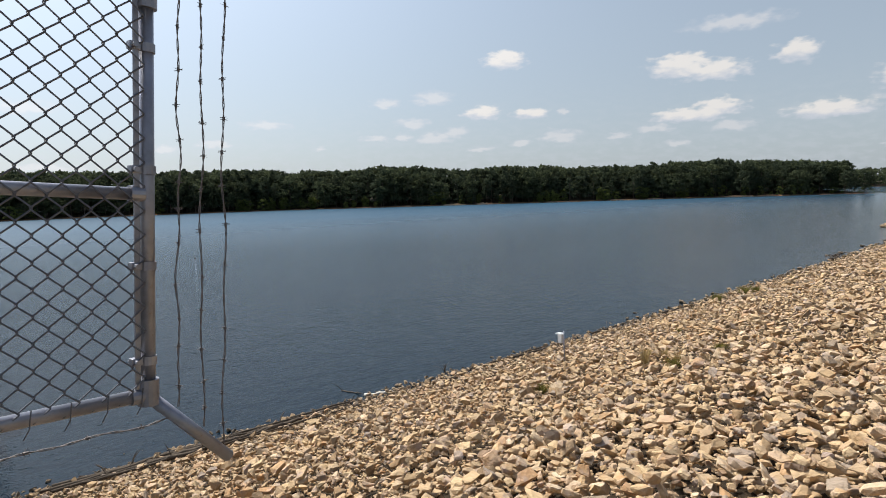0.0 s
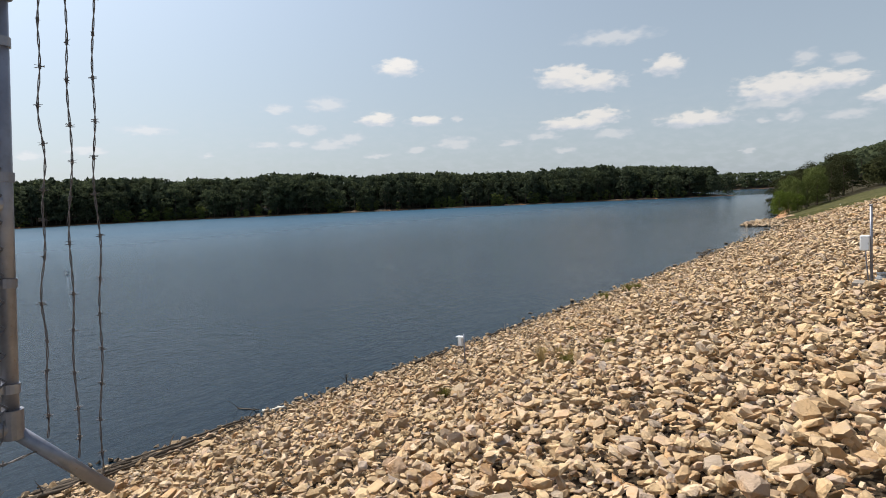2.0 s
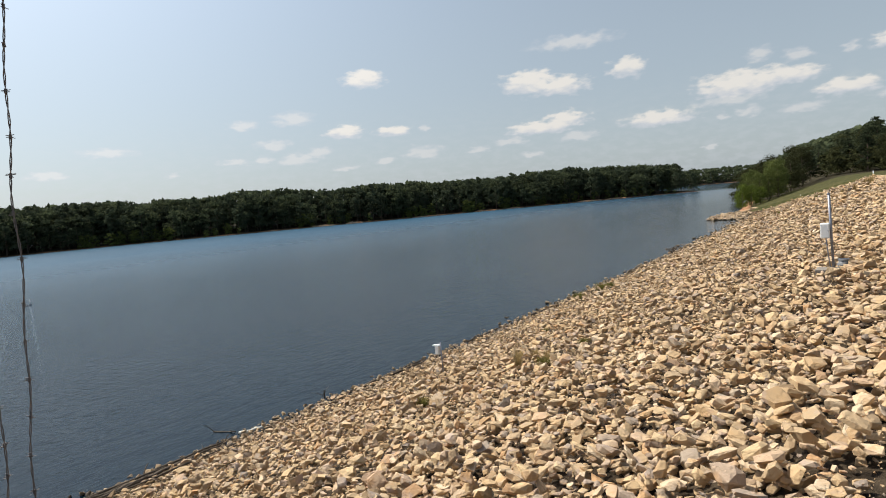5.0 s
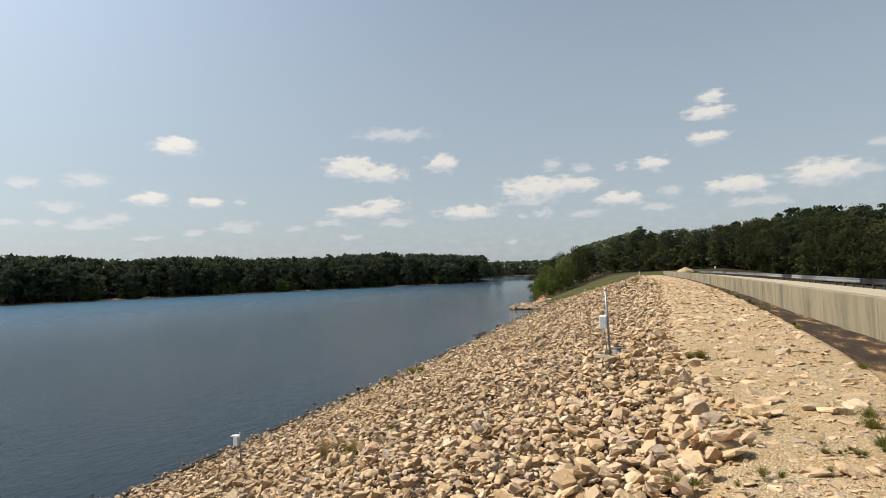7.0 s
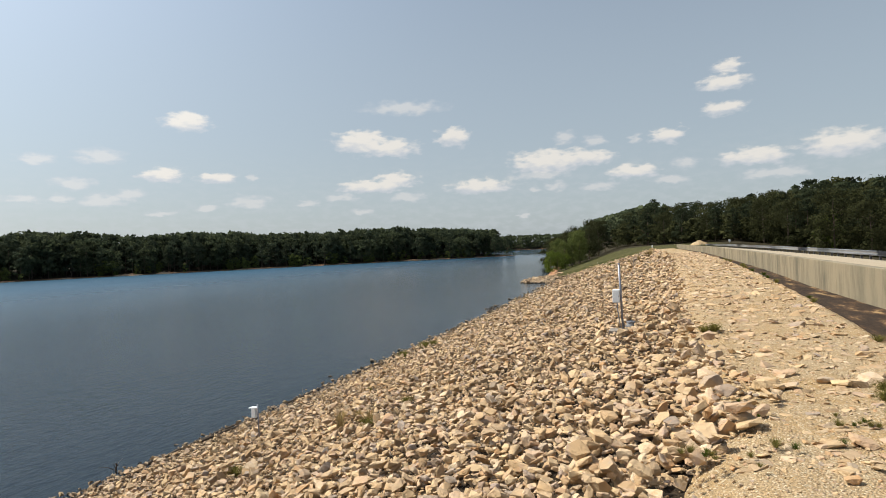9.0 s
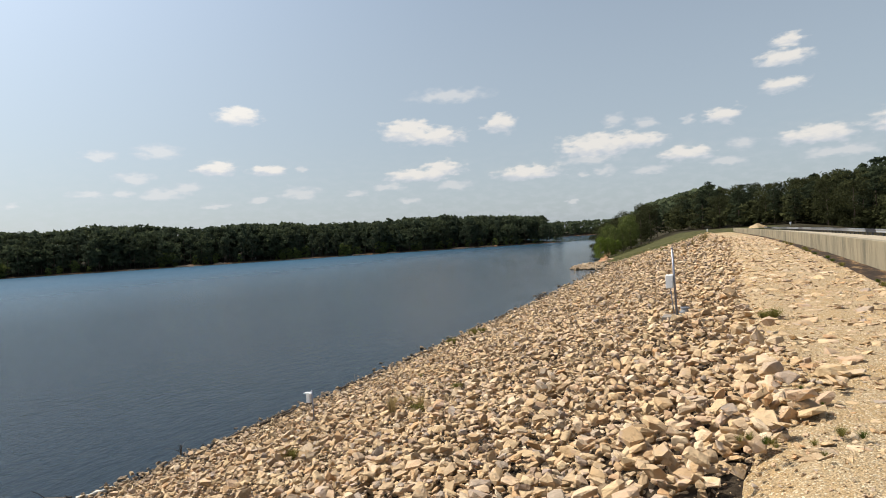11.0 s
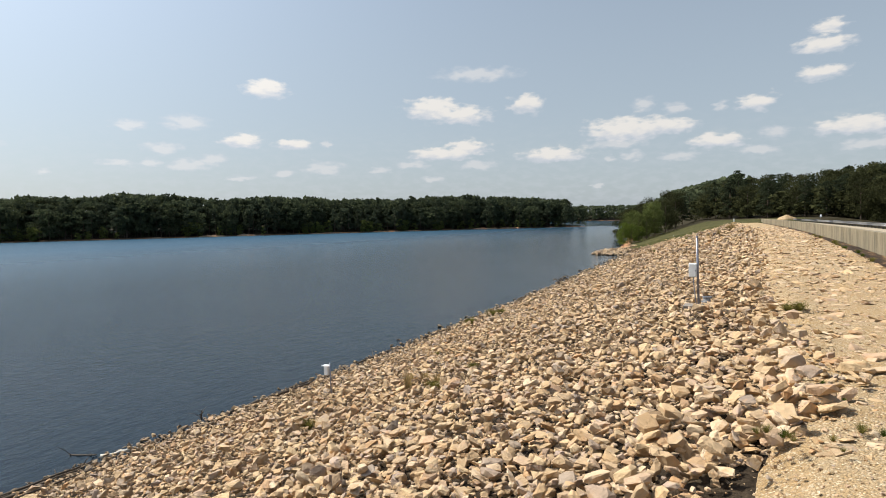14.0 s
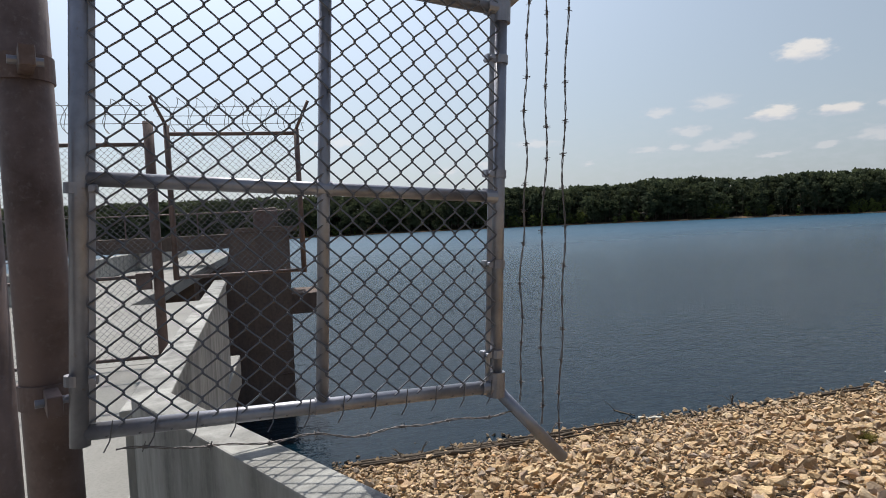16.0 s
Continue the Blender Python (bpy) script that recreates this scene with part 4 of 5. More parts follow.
def make_gauge_short():
    x, y = -13.25, 16.6
    g = thing("gauge_post", "thin steel post carrying a white box near the water", "instrument post", (x, y, on_slope(x, y)))
    bar("post", [(.02, 0, -.2), (0, 0, 1.22)], .022, GALV, g, "", 10)
    b = part("instrument_box", box(bmesh.new(), (-.21, -.09, .78), (-.03, .07, 1.12), .02), WHITE_BOX, g, "white instrument box")
    part("sun_hood", box(bmesh.new(), (-.23, -.1, 1.11), (.0, .09, 1.135), .008, Matrix.Rotation(radians(-4), 4, "Y")), WHITE_BOX, b)
    part("box_door", box(bmesh.new(), (-.195, -.101, .80), (-.045, -.088, 1.10), .006), WHITE_BOX, b)


make_gauge_tall()
make_gauge_short()


def marker(x, y, z, h, group):
    m = thing("marker_post", "small white survey marker post", "marker post", (x, y, z), group)
    bar("shaft", [(0, 0, -.2), (0, 0, h)], .07, WHITE_BOX, m, "", 10)
    part("cap", tube(bmesh.new(), [(0, 0, h), (0, 0, h + .06)], .085, 10), WHITE_BOX, m)


marker(-20.3, 104, WATER + .1, .8, "survey markers")
marker(-16.5, 146.5, on_slope(-16.5, 146.5), .9, "survey markers")
marker(-4.0, 149, .2, 1.0, "survey markers")

# ---------------------------------------------------------------- plants on the slope and the crest
def tuft_mesh(name, n, h, spread, width, seed, leafy):
    """Blades or small leaves that spring from one foot."""
    r = np.random.default_rng(seed)
    v, f = [], []
    for i in range(n):
        a, lean = r.uniform(0, 2 * math.pi), r.uniform(.05, 1) * spread
        hh = h * r.uniform(.45, 1)
        foot = np.array([math.cos(a), math.sin(a), 0]) * r.uniform(0, .35) * spread
        tip = foot + np.array([math.cos(a) * lean, math.sin(a) * lean, hh])
        bend = (foot + tip) / 2 + np.array([0, 0, hh * .18])
        side = np.array([-math.sin(a), math.cos(a), 0]) * width * r.uniform(.6, 1.2)
        k = len(v)
        v += [foot - side * .5, foot + side * .5, bend + side * .5, bend - side * .5, tip]
        f += [(k, k + 1, k + 2), (k, k + 2, k + 3), (k + 3, k + 2, k + 4)]
        if leafy:
            for q in range(5):
                c = foot + (tip - foot) * r.uniform(.25, 1.05) + r.normal(0, .05, 3) * spread
                u, w = r.normal(0, 1, 3), r.normal(0, 1, 3)
                u, w = u / np.linalg.norm(u) * width * 1.9, w / np.linalg.norm(w) * width * 1.1
                k = len(v)
                v += [c - u, c + w, c + u, c - w]
                f += [(k, k + 1, k + 2), (k, k + 2, k + 3)]
    return fast_mesh(name, v, f)


GREEN_TUFT = [tuft_mesh("foliage", 190, .40, .36, .0115, 20 + i, True) for i in range(3)]
DRY_TUFT = [tuft_mesh("foliage", 110, .62, .22, .012, 30 + i, False) for i in range(2)]
GRASS_TUFT = [tuft_mesh("foliage", 230, .30, .34, .0065, 40 + i, False) for i in range(3)]


def plant(name, meshes, mat, x, y, z, size, label, group, i):
    p = thing(name, label, "plant", (x, y, z), group, turn=i * 77)
    ob = link_mesh(meshes[i % len(meshes)].name.split(".")[0], meshes[i % len(meshes)], mat, p)
    ob.scale = (size, size, size)


for i, (x, y, s) in enumerate([(-17.3, 36.9, 1.7), (-17.0, 40.0, 1.8), (-16.4, 40.4, 1.3), (-10.0, 11.6, .85), (-7.6, 13.9, .9), (-7.5, 16.2, .7), (.9, 15.5, .75), (.7, 15.8, .6),
                               (-10.4, 114, 2.6), (-13.5, 96, 1.5), (-12.0, 22.2, .6), (-16.4, 47, 1.0), (-5.0, 31, .6)]):
    plant("weed", GREEN_TUFT, WEED, x, y, on_slope(x, y) + .03, s * .8, "scrubby green weed growing among the stones", "weeds on the slope", i)
for i, (x, y, s) in enumerate([(-8.9, 14.7, .95), (-8.6, 15.2, .8), (-9.3, 15.4, .85), (-7.9, 14.6, .7), (-9.6, 16.1, .6), (-3.4, 104, 2.4), (-3.9, 106, 2.2), (-2.9, 101, 2.0), (-6.1, 97, 1.6),
                               (-4.7, 98, 1.9), (-8.0, 88, 1.2), (-3.3, 112, 2.4)]):
    plant("dry_grass_tuft", DRY_TUFT, DRY if y < 90 else WEED, x, y, on_slope(x, y), s, "tuft of dry reddish-brown grass stalks" if y < 90 else "tall green weeds on the far slope", "dry tufts" if y < 90 else "far weeds", i)
BUSHES = [(2.55, 9.3, .55), (3.0, 9.1, .8), (3.3, 8.7, .9), (3.5, 9.4, 1.0), (3.85, 9.0, 1.0), (3.4, 10.1, .8), (3.7, 10.7, .7), (3.2, 8.2, .8), (3.7, 8.3, .9), (4.1, 9.8, .8), (4.2, 8.6, 1.0), (2.8, 8.5, .55), (3.05, 7.7, .6), (3.5, 7.6, .8), (2.7, 9.9, .5), (3.9, 11.3, .6)]
for i, (x, y, s) in enumerate(BUSHES):
    plant("grass_bush", GREEN_TUFT, WEED if i % 2 else LUSH, x, y, float(crest(y)) - .02, s * .82, "low green weeds beside the ledge", "bushes by the ledge", i)
for i in range(44):
    t = RNG.uniform(0, 1)
    x, y = 2.25 + t * 1.5 + RNG.uniform(-.1, .5), 7.6 + t * 3.6 + RNG.uniform(-.7, .7)
    plant("grass_clump", GRASS_TUFT, (LUSH, WEED, WEED, DRY, DRY)[i % 5], x, y, float(crest(y)) - .01, RNG.uniform(.35, .75), "clump of yellowing grass beside the ledge", "grass by the ledge", i)
for i in range(44):
    near = i < 26
    x, y = (RNG.uniform(.6, 2.6), RNG.uniform(5.6, 9)) if near else (RNG.uniform(-.15, .2), 13 + 75 * RNG.uniform(0, 1) ** 1.3)
    if not near:
        x = float(gravel_edge(y)) - x
    x = x + float(bend(y))
    if i < 6:
        x, y = (.16 + RNG.uniform(-.2, .22), 6.6 + RNG.uniform(-.12, .12))
    elif i < 9:
        x, y = (1.05 + RNG.uniform(-.1, .1), 7.05 + RNG.uniform(-.06, .06))
    elif i < 15:
        x, y = (1.95 + RNG.uniform(-.3, .3), 8.15 + RNG.uniform(-.25, .25))
    plant("grass_tuft", GRASS_TUFT, DRY if i % 3 else WEED, x, y, float(crest(y)) + .01, RNG.uniform(.15, .3) if i < 15 else RNG.uniform(.1, .25) if near else RNG.uniform(.4, .9),
          "low tuft of thin dry grass in the gravel" if near else "tuft of grass along the edge of the ledge", "grass tufts", i)

# ---------------------------------------------------------------- driftwood and buoys
def log_thing(a, b, r, label, seed, pale=False, twigs=0):
    rr = random.Random(seed)
    a, b = Vector(a), Vector(b)
    ob = thing("drift_log", label, "log", a, "driftwood on the waterline")
    r = r * (1 if pale else .68)
    n = 7
    pts = [(b - a) * (i / n) + Vector((rr.uniform(-1, 1), rr.uniform(-1, 1), rr.uniform(-.6, .6))) * r * .7 for i in range(n + 1)]
    part("trunk", tube(bmesh.new(), pts, r, 8, True, r * .55), PALE_WOOD if pale else DRIFT, ob, smooth=True)
    for k in range(twigs):
        s = pts[rr.randrange(1, n)]
        e = s + Vector((rr.uniform(-.5, .5), rr.uniform(-.5, .5), rr.uniform(.15, .5)))
        part("branch", tube(bmesh.new(), [s, (s + e) / 2 + Vector((0, 0, .05)), e], r * .4, 5, True, r * .12), DRIFT, ob)


PALE_WOOD = plain("bleached_wood", (.62, .58, .50), .8, 0, 14, .15)
lw = WATER + .12
log_thing((-19.75, 12.25, lw), (-19.1, 13.5, lw + .12), .08, "bleached driftwood log at the waterline", 1, True)
log_thing((-19.8, 16.5, lw), (-19.5, 16.3, lw + .5), .05, "dark forked driftwood stick", 2, False, 3)
log_thing((-19.3, 17.6, lw + .06), (-19.6, 23.2, lw), .11, "long dark driftwood log along the shore", 3)
log_thing((-18.45, 19.5, lw + .38), (-18.6, 21.9, lw + .32), .09, "dark driftwood log among the stones", 4)
log_thing((-18.9, 33.2, lw + .3), (-19.0, 35.4, lw + .25), .10, "dark driftwood log among the stones", 5)
log_thing((-20.6, 69, WATER + .2), (-21.0, 72, WATER + .35), .22, "heap of dark driftwood at the waterline", 6, False, 7)
log_thing((-20.7, 71, WATER + .2), (-20.4, 67.5, WATER + .5), .16, "heap of dark driftwood at the waterline", 7, False, 5)
for i, (a, b, r) in enumerate([((-18.75, 2.5, 0), (-18.5, 6.3, 0), .11), ((-18.95, 1.7, 0), (-18.7, 5.2, 0), .09), ((-18.35, 3.1, 0), (-18.2, 6.6, 0), .08), ((-19.2, 4.6, 0), (-18.9, 9.0, 0), .09),
                               ((-18.1, 1.6, 0), (-17.9, 3.4, 0), .07), ((-19.15, 8.8, 0), (-19.4, 11.9, 0), .08), ((-18.7, 9.6, 0), (-18.9, 11.2, 0), .06), ((-18.9, 26, 0), (-19.3, 30, 0), .08)]):
    za, zb = on_slope(a[0], a[1]) + .14, on_slope(b[0], b[1]) + .14
    log_thing((a[0], a[1], za), (b[0], b[1], zb), r, "dark waterlogged driftwood log on the stones", 20 + i, False, 1)
drift = random.Random(77)
for i in range(16):
    y0 = 1.2 + i * .42 + drift.uniform(-.3, .3)
    x0, length = -18.75 + (i % 4) * .36 + drift.uniform(-.1, .1), drift.uniform(1.4, 3.6)
    x1, y1 = x0 + drift.uniform(-.3, .15), y0 + length
    log_thing((x0, y0, on_slope(x0, y0) + .13), (x1, y1, on_slope(x1, y1) + .14), drift.uniform(.05, .12), "dark waterlogged driftwood log on the stones", 60 + i, False, i % 2)
log_thing((-21.4, 12.1, WATER - .03), (-20.3, 12.5, WATER + .03), .06, "half-sunk dark branch in the shallows", 40, False, 2)
for x, y in ((-86.3, 27.0), (-156, 266), (-150, 263)):
    b = thing("buoy", "small pale buoy floating on the lake" if y < 100 else "small dark grey buoy floating far out", "buoy", (x, y, WATER), "buoys")
    s = 1.0 if y < 100 else 1.1
    part("float", tube(bmesh.new(), [(0, 0, -.15 * s), (0, 0, .02 * s), (0, 0, .16 * s), (0, 0, .3 * s)], .16 * s, 12, True, .1 * s), BUOY if y < 100 else GREY_PAINT, b, smooth=True)
    part("collar", tube(bmesh.new(), [(0, 0, -.02), (0, 0, .08 * s)], .19 * s, 12), GREY_PAINT, b)
    part("mast", tube(bmesh.new(), [(0, 0, .28 * s), (0, 0, .62 * s)], .05 * s, 8), BUOY if y < 100 else GREY_PAINT, b)


def make_mound():
    """The heap of earth at the far end of the road."""
    n, m = 22, 9
    v = []
    for j in range(m):
        t = j / (m - 1)
        for i in range(n):
            a = 2 * math.pi * i / n
            r = (3.3 * t) * (1 + .18 * math.sin(3 * a + 1) + .08 * math.sin(7 * a))
            v.append((r * math.cos(a), r * math.sin(a) * 1.3, 1.5 * (1 - t ** 1.3) * (1 + .12 * math.sin(5 * a + 9 * t)) - .25 * (j == m - 1)))
    f = [(j * n + i, (j + 1) * n + i, (j + 1) * n + (i + 1) % n, j * n + (i + 1) % n) for j in range(m - 1) for i in range(n)]
    ob = link_mesh("earth_mound", fast_mesh("earth_mound", v, f, True), GRAVEL)
    ob.location = (6.2, 150, 1.0)
    ob.scale = (.55, .55, .55)
    tagged(ob, "heap of pale sandy earth at the road's end", "earth mound")
    s = thing("road_sign", "small white sign on a post by the road", "sign", (12.6, 150, 1.0))
    bar("pole", [(0, 0, -.6), (0, 0, .75)], .04, GALV, s, "", 8)
    part("plate", box(bmesh.new(), (-.2, -.03, .3), (.2, .0, .8), .01), WHITE_BOX, s)


make_mound()

# ---------------------------------------------------------------- trees
def leaf_cloud(r, centres, radii, per, size, squash=.75):
    """Small four-cornered leaf sprays over the skins of rounded clumps."""
    out = []
    for c, rad in zip(centres, radii):
        d = r.normal(0, 1, (per, 3))
        d[:, 2] = np.abs(d[:, 2]) * 1.0 - .35
        d /= np.linalg.norm(d, axis=1, keepdims=True)
        p = c + d * rad * r.uniform(.65, 1.08, (per, 1)) * np.array([1, 1, squash])
        nrm = d + r.normal(0, .4, (per, 3))
        nrm /= np.linalg.norm(nrm, axis=1, keepdims=True)
        u = np.cross(nrm, r.normal(0, 1, (per, 3)))
        u /= np.linalg.norm(u, axis=1, keepdims=True) + 1e-9
        w = np.cross(nrm, u)
        s = size * r.uniform(.6, 1.3, (per, 1))
        out.append(np.stack([p - u * s, p + u * s * .9 - w * s * .7, p + u * s * .5 + w * s * .9], 1))
    return np.concatenate(out).reshape(-1, 3)


def broadleaf(seed, lobes, per, size, slim=1.0):
    """A crown one unit tall from the foot, of uneven clumps."""
    r = np.random.default_rng(seed)
    c, rad = [], []
    for i in range(lobes):
        z = .10 + .8 * (i + r.uniform(0, 1)) / lobes
        reach = .26 * slim * math.sin(math.pi * min(1, (z + .12) / 1.12)) ** .6
        a = r.uniform(0, 2 * math.pi)
        q = reach * math.sqrt(r.uniform(.1, 1))
        c.append((q * math.cos(a), q * math.sin(a), z))
        rad.append(r.uniform(.10, .17) * (.7 + .3 * slim))
    c.append((r.uniform(-.04, .04), 0, .88))
    rad.append(.12)
    return leaf_cloud(r, np.array(c), rad, per, size)


def conifer(seed, tiers, per, size):
    """A loblolly pine: open flat clumps round a straight bole."""
    r = np.random.default_rng(seed)
    c, rad = [], []
    for i in range(tiers):
        z = .16 + .78 * (i + r.uniform(0, 1)) / tiers
        reach = .17 * (1.1 - z) / .7 + .03
        a = r.uniform(0, 2 * math.pi)
        q = reach * r.uniform(.3, 1.1)
        c.append((q * math.cos(a), q * math.sin(a), z))
        rad.append(r.uniform(.06, .11))
    c.append((0, 0, .95))
    rad.append(.06)
    return leaf_cloud(r, np.array(c), rad, per, size, .6)


def trunk_mesh(name, h_crown, r0, limbs, seed):
    rr = random.Random(seed)
    bm = bmesh.new()
    pts = [Vector((rr.uniform(-.01, .01), rr.uniform(-.01, .01), t * h_crown)) for t in (0, .2, .4, .6, .8, 1)]
    tube(bm, pts, r0, 7, True, r0 * .3)
    for i in range(limbs):
        z = rr.uniform(.3, .85) * h_crown
        a = rr.uniform(0, 6.28)
        q = rr.uniform(.1, .22)
        tube(bm, [(0, 0, z), (q * .5 * math.cos(a), q * .5 * math.sin(a), z + .05), (q * math.cos(a), q * math.sin(a), z + .12)], r0 * .4, 5, True, r0 * .12)
    me = bpy.data.meshes.new(name)
    bm.to_mesh(me)
    bm.free()
    return me


def profile(points):
    az, el = zip(*sorted(points))
    return lambda a: np.interp(a, az, el)


FAR_TOP = profile([(130, 2.3), (111, 2.5), (101, 2.8), (85, 2.9), (80, 2.75), (74, 2.8), (69, 2.85), (63.5, 2.65), (57.5, 2.55), (56, 2.9), (52, 2.8), (50.5, 2.6), (47.5, 2.4),
                   (42.7, 2.65), (37.6, 2.33), (32.3, 2.17), (26.9, 2.48), (21.5, 2.2), (16.3, 1.85), (14.6, 1.6), (13.7, 1.2)])
NEAR_TOP = profile([(-45, 3.6), (-30, 3.9), (-22, 4.1), (-19.5, 4.45), (-15.6, 4.45), (-11.4, 4.3), (-6.8, 3.65), (-2, 3.55), (1.5, 3.5), (3.2, 3.1), (4.1, 2.85), (6.4, 2.3), (7.0, 1.9), (7.9, 1.1), (14, .9)])


def azimuth(x, y):
    return np.degrees(np.arctan2(-x, y))


def wood(name, spots, heights, models, mat, label, seed, bole=True, girth=(.85, 1.25)):
    """Many trees joined into one far wood."""
    r = np.random.default_rng(seed)
    vs = []
    kinds = r.integers(0, len(models), len(spots))
    for (x, y, z), h, k in zip(spots, heights, kinds):
        a = r.uniform(0, 2 * math.pi)
        m = models[k]
        c, s, wide = math.cos(a), math.sin(a), h * r.uniform(*girth)
        vs.append(np.stack([x + (m[:, 0] * c - m[:, 1] * s) * wide, y + (m[:, 0] * s + m[:, 1] * c) * wide, z + m[:, 2] * h], -1))
    v = np.concatenate(vs)
    ob = link_mesh(name, fast_mesh(name, v, np.arange(len(v)).reshape(-1, 3)), mat)
    tagged(ob, label, "woods", kind="stuff")
    if bole:
        bm_v, bm_f = [], []
        for i, ((x, y, z), h) in enumerate(zip(spots, heights)):
            k = len(bm_v)
            rad = .011 * h
            for zz, q in ((z - .5, rad), (z + h * .75, rad * .4)):
                bm_v += [(x + q * math.cos(t), y + q * math.sin(t), zz) for t in (0, 1.257, 2.513, 3.77, 5.027)]
            bm_f += [(k + t, k + (t + 1) % 5, k + 5 + (t + 1) % 5, k + 5 + t) for t in range(5)]
        tr = link_mesh("trunks", fast_mesh("trunks", bm_v, bm_f, True), BARK, ob)
        tr["kind"] = "stuff"
    return ob


def rows_along(line, step, how_far, gap, jitter, r, start=3):
    """Places in rows behind a line, the first row nearest to it. The wood lies to the line's left."""
    out = []
    for (ax, ay), (bx, by) in zip(line, line[1:]):
        length = math.hypot(bx - ax, by - ay)
        nx, ny = -(by - ay) / length, (bx - ax) / length
        for row in range(how_far):
            for t in np.arange(r.uniform(0, step), length, step):
                o = row * gap + r.uniform(-.4, .4) * gap + start
                out.append((ax + (bx - ax) * t / length + nx * o + r.normal(0, jitter), ay + (by - ay) * t / length + ny * o + r.normal(0, jitter), row))
    return out


def make_woods():
    r = np.random.default_rng(11)
    small = [broadleaf(50 + i, 16, 40, .031, 1.0 + .1 * i) for i in range(4)] + [broadleaf(60 + i, 15, 36, .030, .8) for i in range(2)]
    pines = [conifer(70 + i, 20, 28, .028) for i in range(3)]
    shore = [(-128, 519), (-150, 493), (-190, 463), (-240, 396), (-290, 323), (-345, 241), (-385, 186), (-402, 111), (-410, 0), (-430, -120), (-475, -250)]
    plain_small = [broadleaf(64 + i, 12, 20, .056, 1.1) for i in range(3)]
    spots, tall, behind, tall_behind = [], [], [], []
    for x, y, row in rows_along(shore[::-1], 4.4, 5, 9, 1.5, r, 5):
        z = float(land(x, y))
        if z < WATER + .2:
            continue
        top = 2.2 + math.hypot(x, y) * math.tan(radians(float(FAR_TOP(azimuth(x, y))))) + r.normal(0, .5)
        share = min(1.0, (.70 if row == 0 else .86 if row == 1 else .98) * r.uniform(.93, 1.03))
        if row > 2:
            behind.append((x, y, z))
            tall_behind.append(max(3.5, (top - z) * share))
            continue
        spots.append((x, y, z))
        tall.append(max(3.5, (top - z) * share) if r.uniform() > .1 or row > 0 else r.uniform(3, 8))
    # The bends of the shore, where the rows part.
    for (px, py), (vx, vy), (qx, qy) in zip(shore[::-1], shore[-2::-1], shore[-3::-1]):
        nx, ny = -(qy - py), qx - px
        n = math.hypot(nx, ny)
        for o in np.arange(4, 56, 3.2):
            x, y = vx + nx / n * o + r.normal(0, 3), vy + ny / n * o + r.normal(0, 3)
            z = float(land(x, y))
            if z < WATER + .2:
                continue
            spots.append((x, y, z))
            tall.append(max(3.5, (2.2 + math.hypot(x, y) * math.tan(radians(float(FAR_TOP(azimuth(x, y))))) - z) * r.uniform(.75, .97)))
    pick = r.uniform(size=len(spots)) < .4
    wood("far_woods", [s for s, p in zip(spots, pick) if p], [h for h, p in zip(tall, pick) if p], small, HAZED_LEAVES, "dark green broadleaf woods on the far shore", 12)
    wood("far_woods", behind, tall_behind, plain_small, HAZED_LEAVES, "the inner woods of the far shore", 19, False)
    wood("far_pines", [s for s, p in zip(spots, pick) if not p], [h for h, p in zip(tall, pick) if not p], pines, HAZED_PINE, "dark pines on the far shore", 13)
    # Sunlit bushes along the far waterline.
    spots = [(x, y, float(land(x, y)) - .2) for x, y, row in rows_along(shore[::-1], 7, 1, 1, 1.2, r, 1.2)]
    spots = [s for s in spots if s[2] > WATER - .3 and fbm(np.array(s[0]), np.array(s[1]), 40, 8) + r.uniform(-.5, .5) > -.05]
    wood("shore_bushes", spots, [r.uniform(2.5, 9) for s in spots], [broadleaf(80, 9, 12, .07, 1.5), broadleaf(81, 9, 12, .07, 1.2)], BRIGHT_BUSH, "lighter green bushes along the far waterline", 14, False, (.9, 1.4))
    # Clumps of young, lighter trees that stand forward at the far waterline.
    young = []
    for a in (68.6, 67.8, 66.4, 65.6, 64.9, 64.3, 63.3, 62.2, 58.5, 57.2, 50.8, 50.2, 46.9, 41.0, 40.2, 39.4, 38.7, 35.2, 34.4, 31.5, 30.8, 28.0, 27.2, 25.5):
        for _ in range(3):
            b = radians(a + r.normal(0, .3))
            t = np.arange(200, 640, .5)
            d = shore_distance(-np.sin(b) * t, np.cos(b) * t)
            q = t[np.argmax((d > 0) & (t > 220))] + r.uniform(1.5, 5)
            young.append((-math.sin(b) * q, math.cos(b) * q, float(land(-math.sin(b) * q, math.cos(b) * q)) - .2))
    wood("young_trees", young, [r.uniform(4, 10) for _ in young], [broadleaf(84 + i, 14, 26, .045, 1.1) for i in range(3)], BRIGHT_BUSH, "young yellow-green trees along the far waterline", 24, True, (.8, 1.3))
    # The hills beyond the narrows.
    spots, tall = [], []
    for x, y, row in rows_along([(-640, 1380), (-440, 1335), (-330, 1340), (-150, 1330), (60, 1340)], 13, 4, 14, 3, r) + rows_along([(-140, 1005), (-105, 705), (-80, 492), (-57, 340), (-44, 240)], 11, 4, 12, 2.5, r):
        z = float(land(x, y))
        if z < WATER + .2:
            continue
        a = float(azimuth(x, y))
        top = 2.2 + math.hypot(x, y) * math.tan(radians(1.16 if a > 8 else float(NEAR_TOP(a)))) * r.uniform(.93, 1.0)
        spots.append((x, y, z))
        tall.append(min(30, max(4, top - z)))
    wood("hill_woods", spots, tall, [broadleaf(90 + i, 9, 9, .07) for i in range(3)], HAZED_LEAVES, "dark woods beyond the narrows, haze put into their leaf colour", 15, True, (1.2, 1.7))
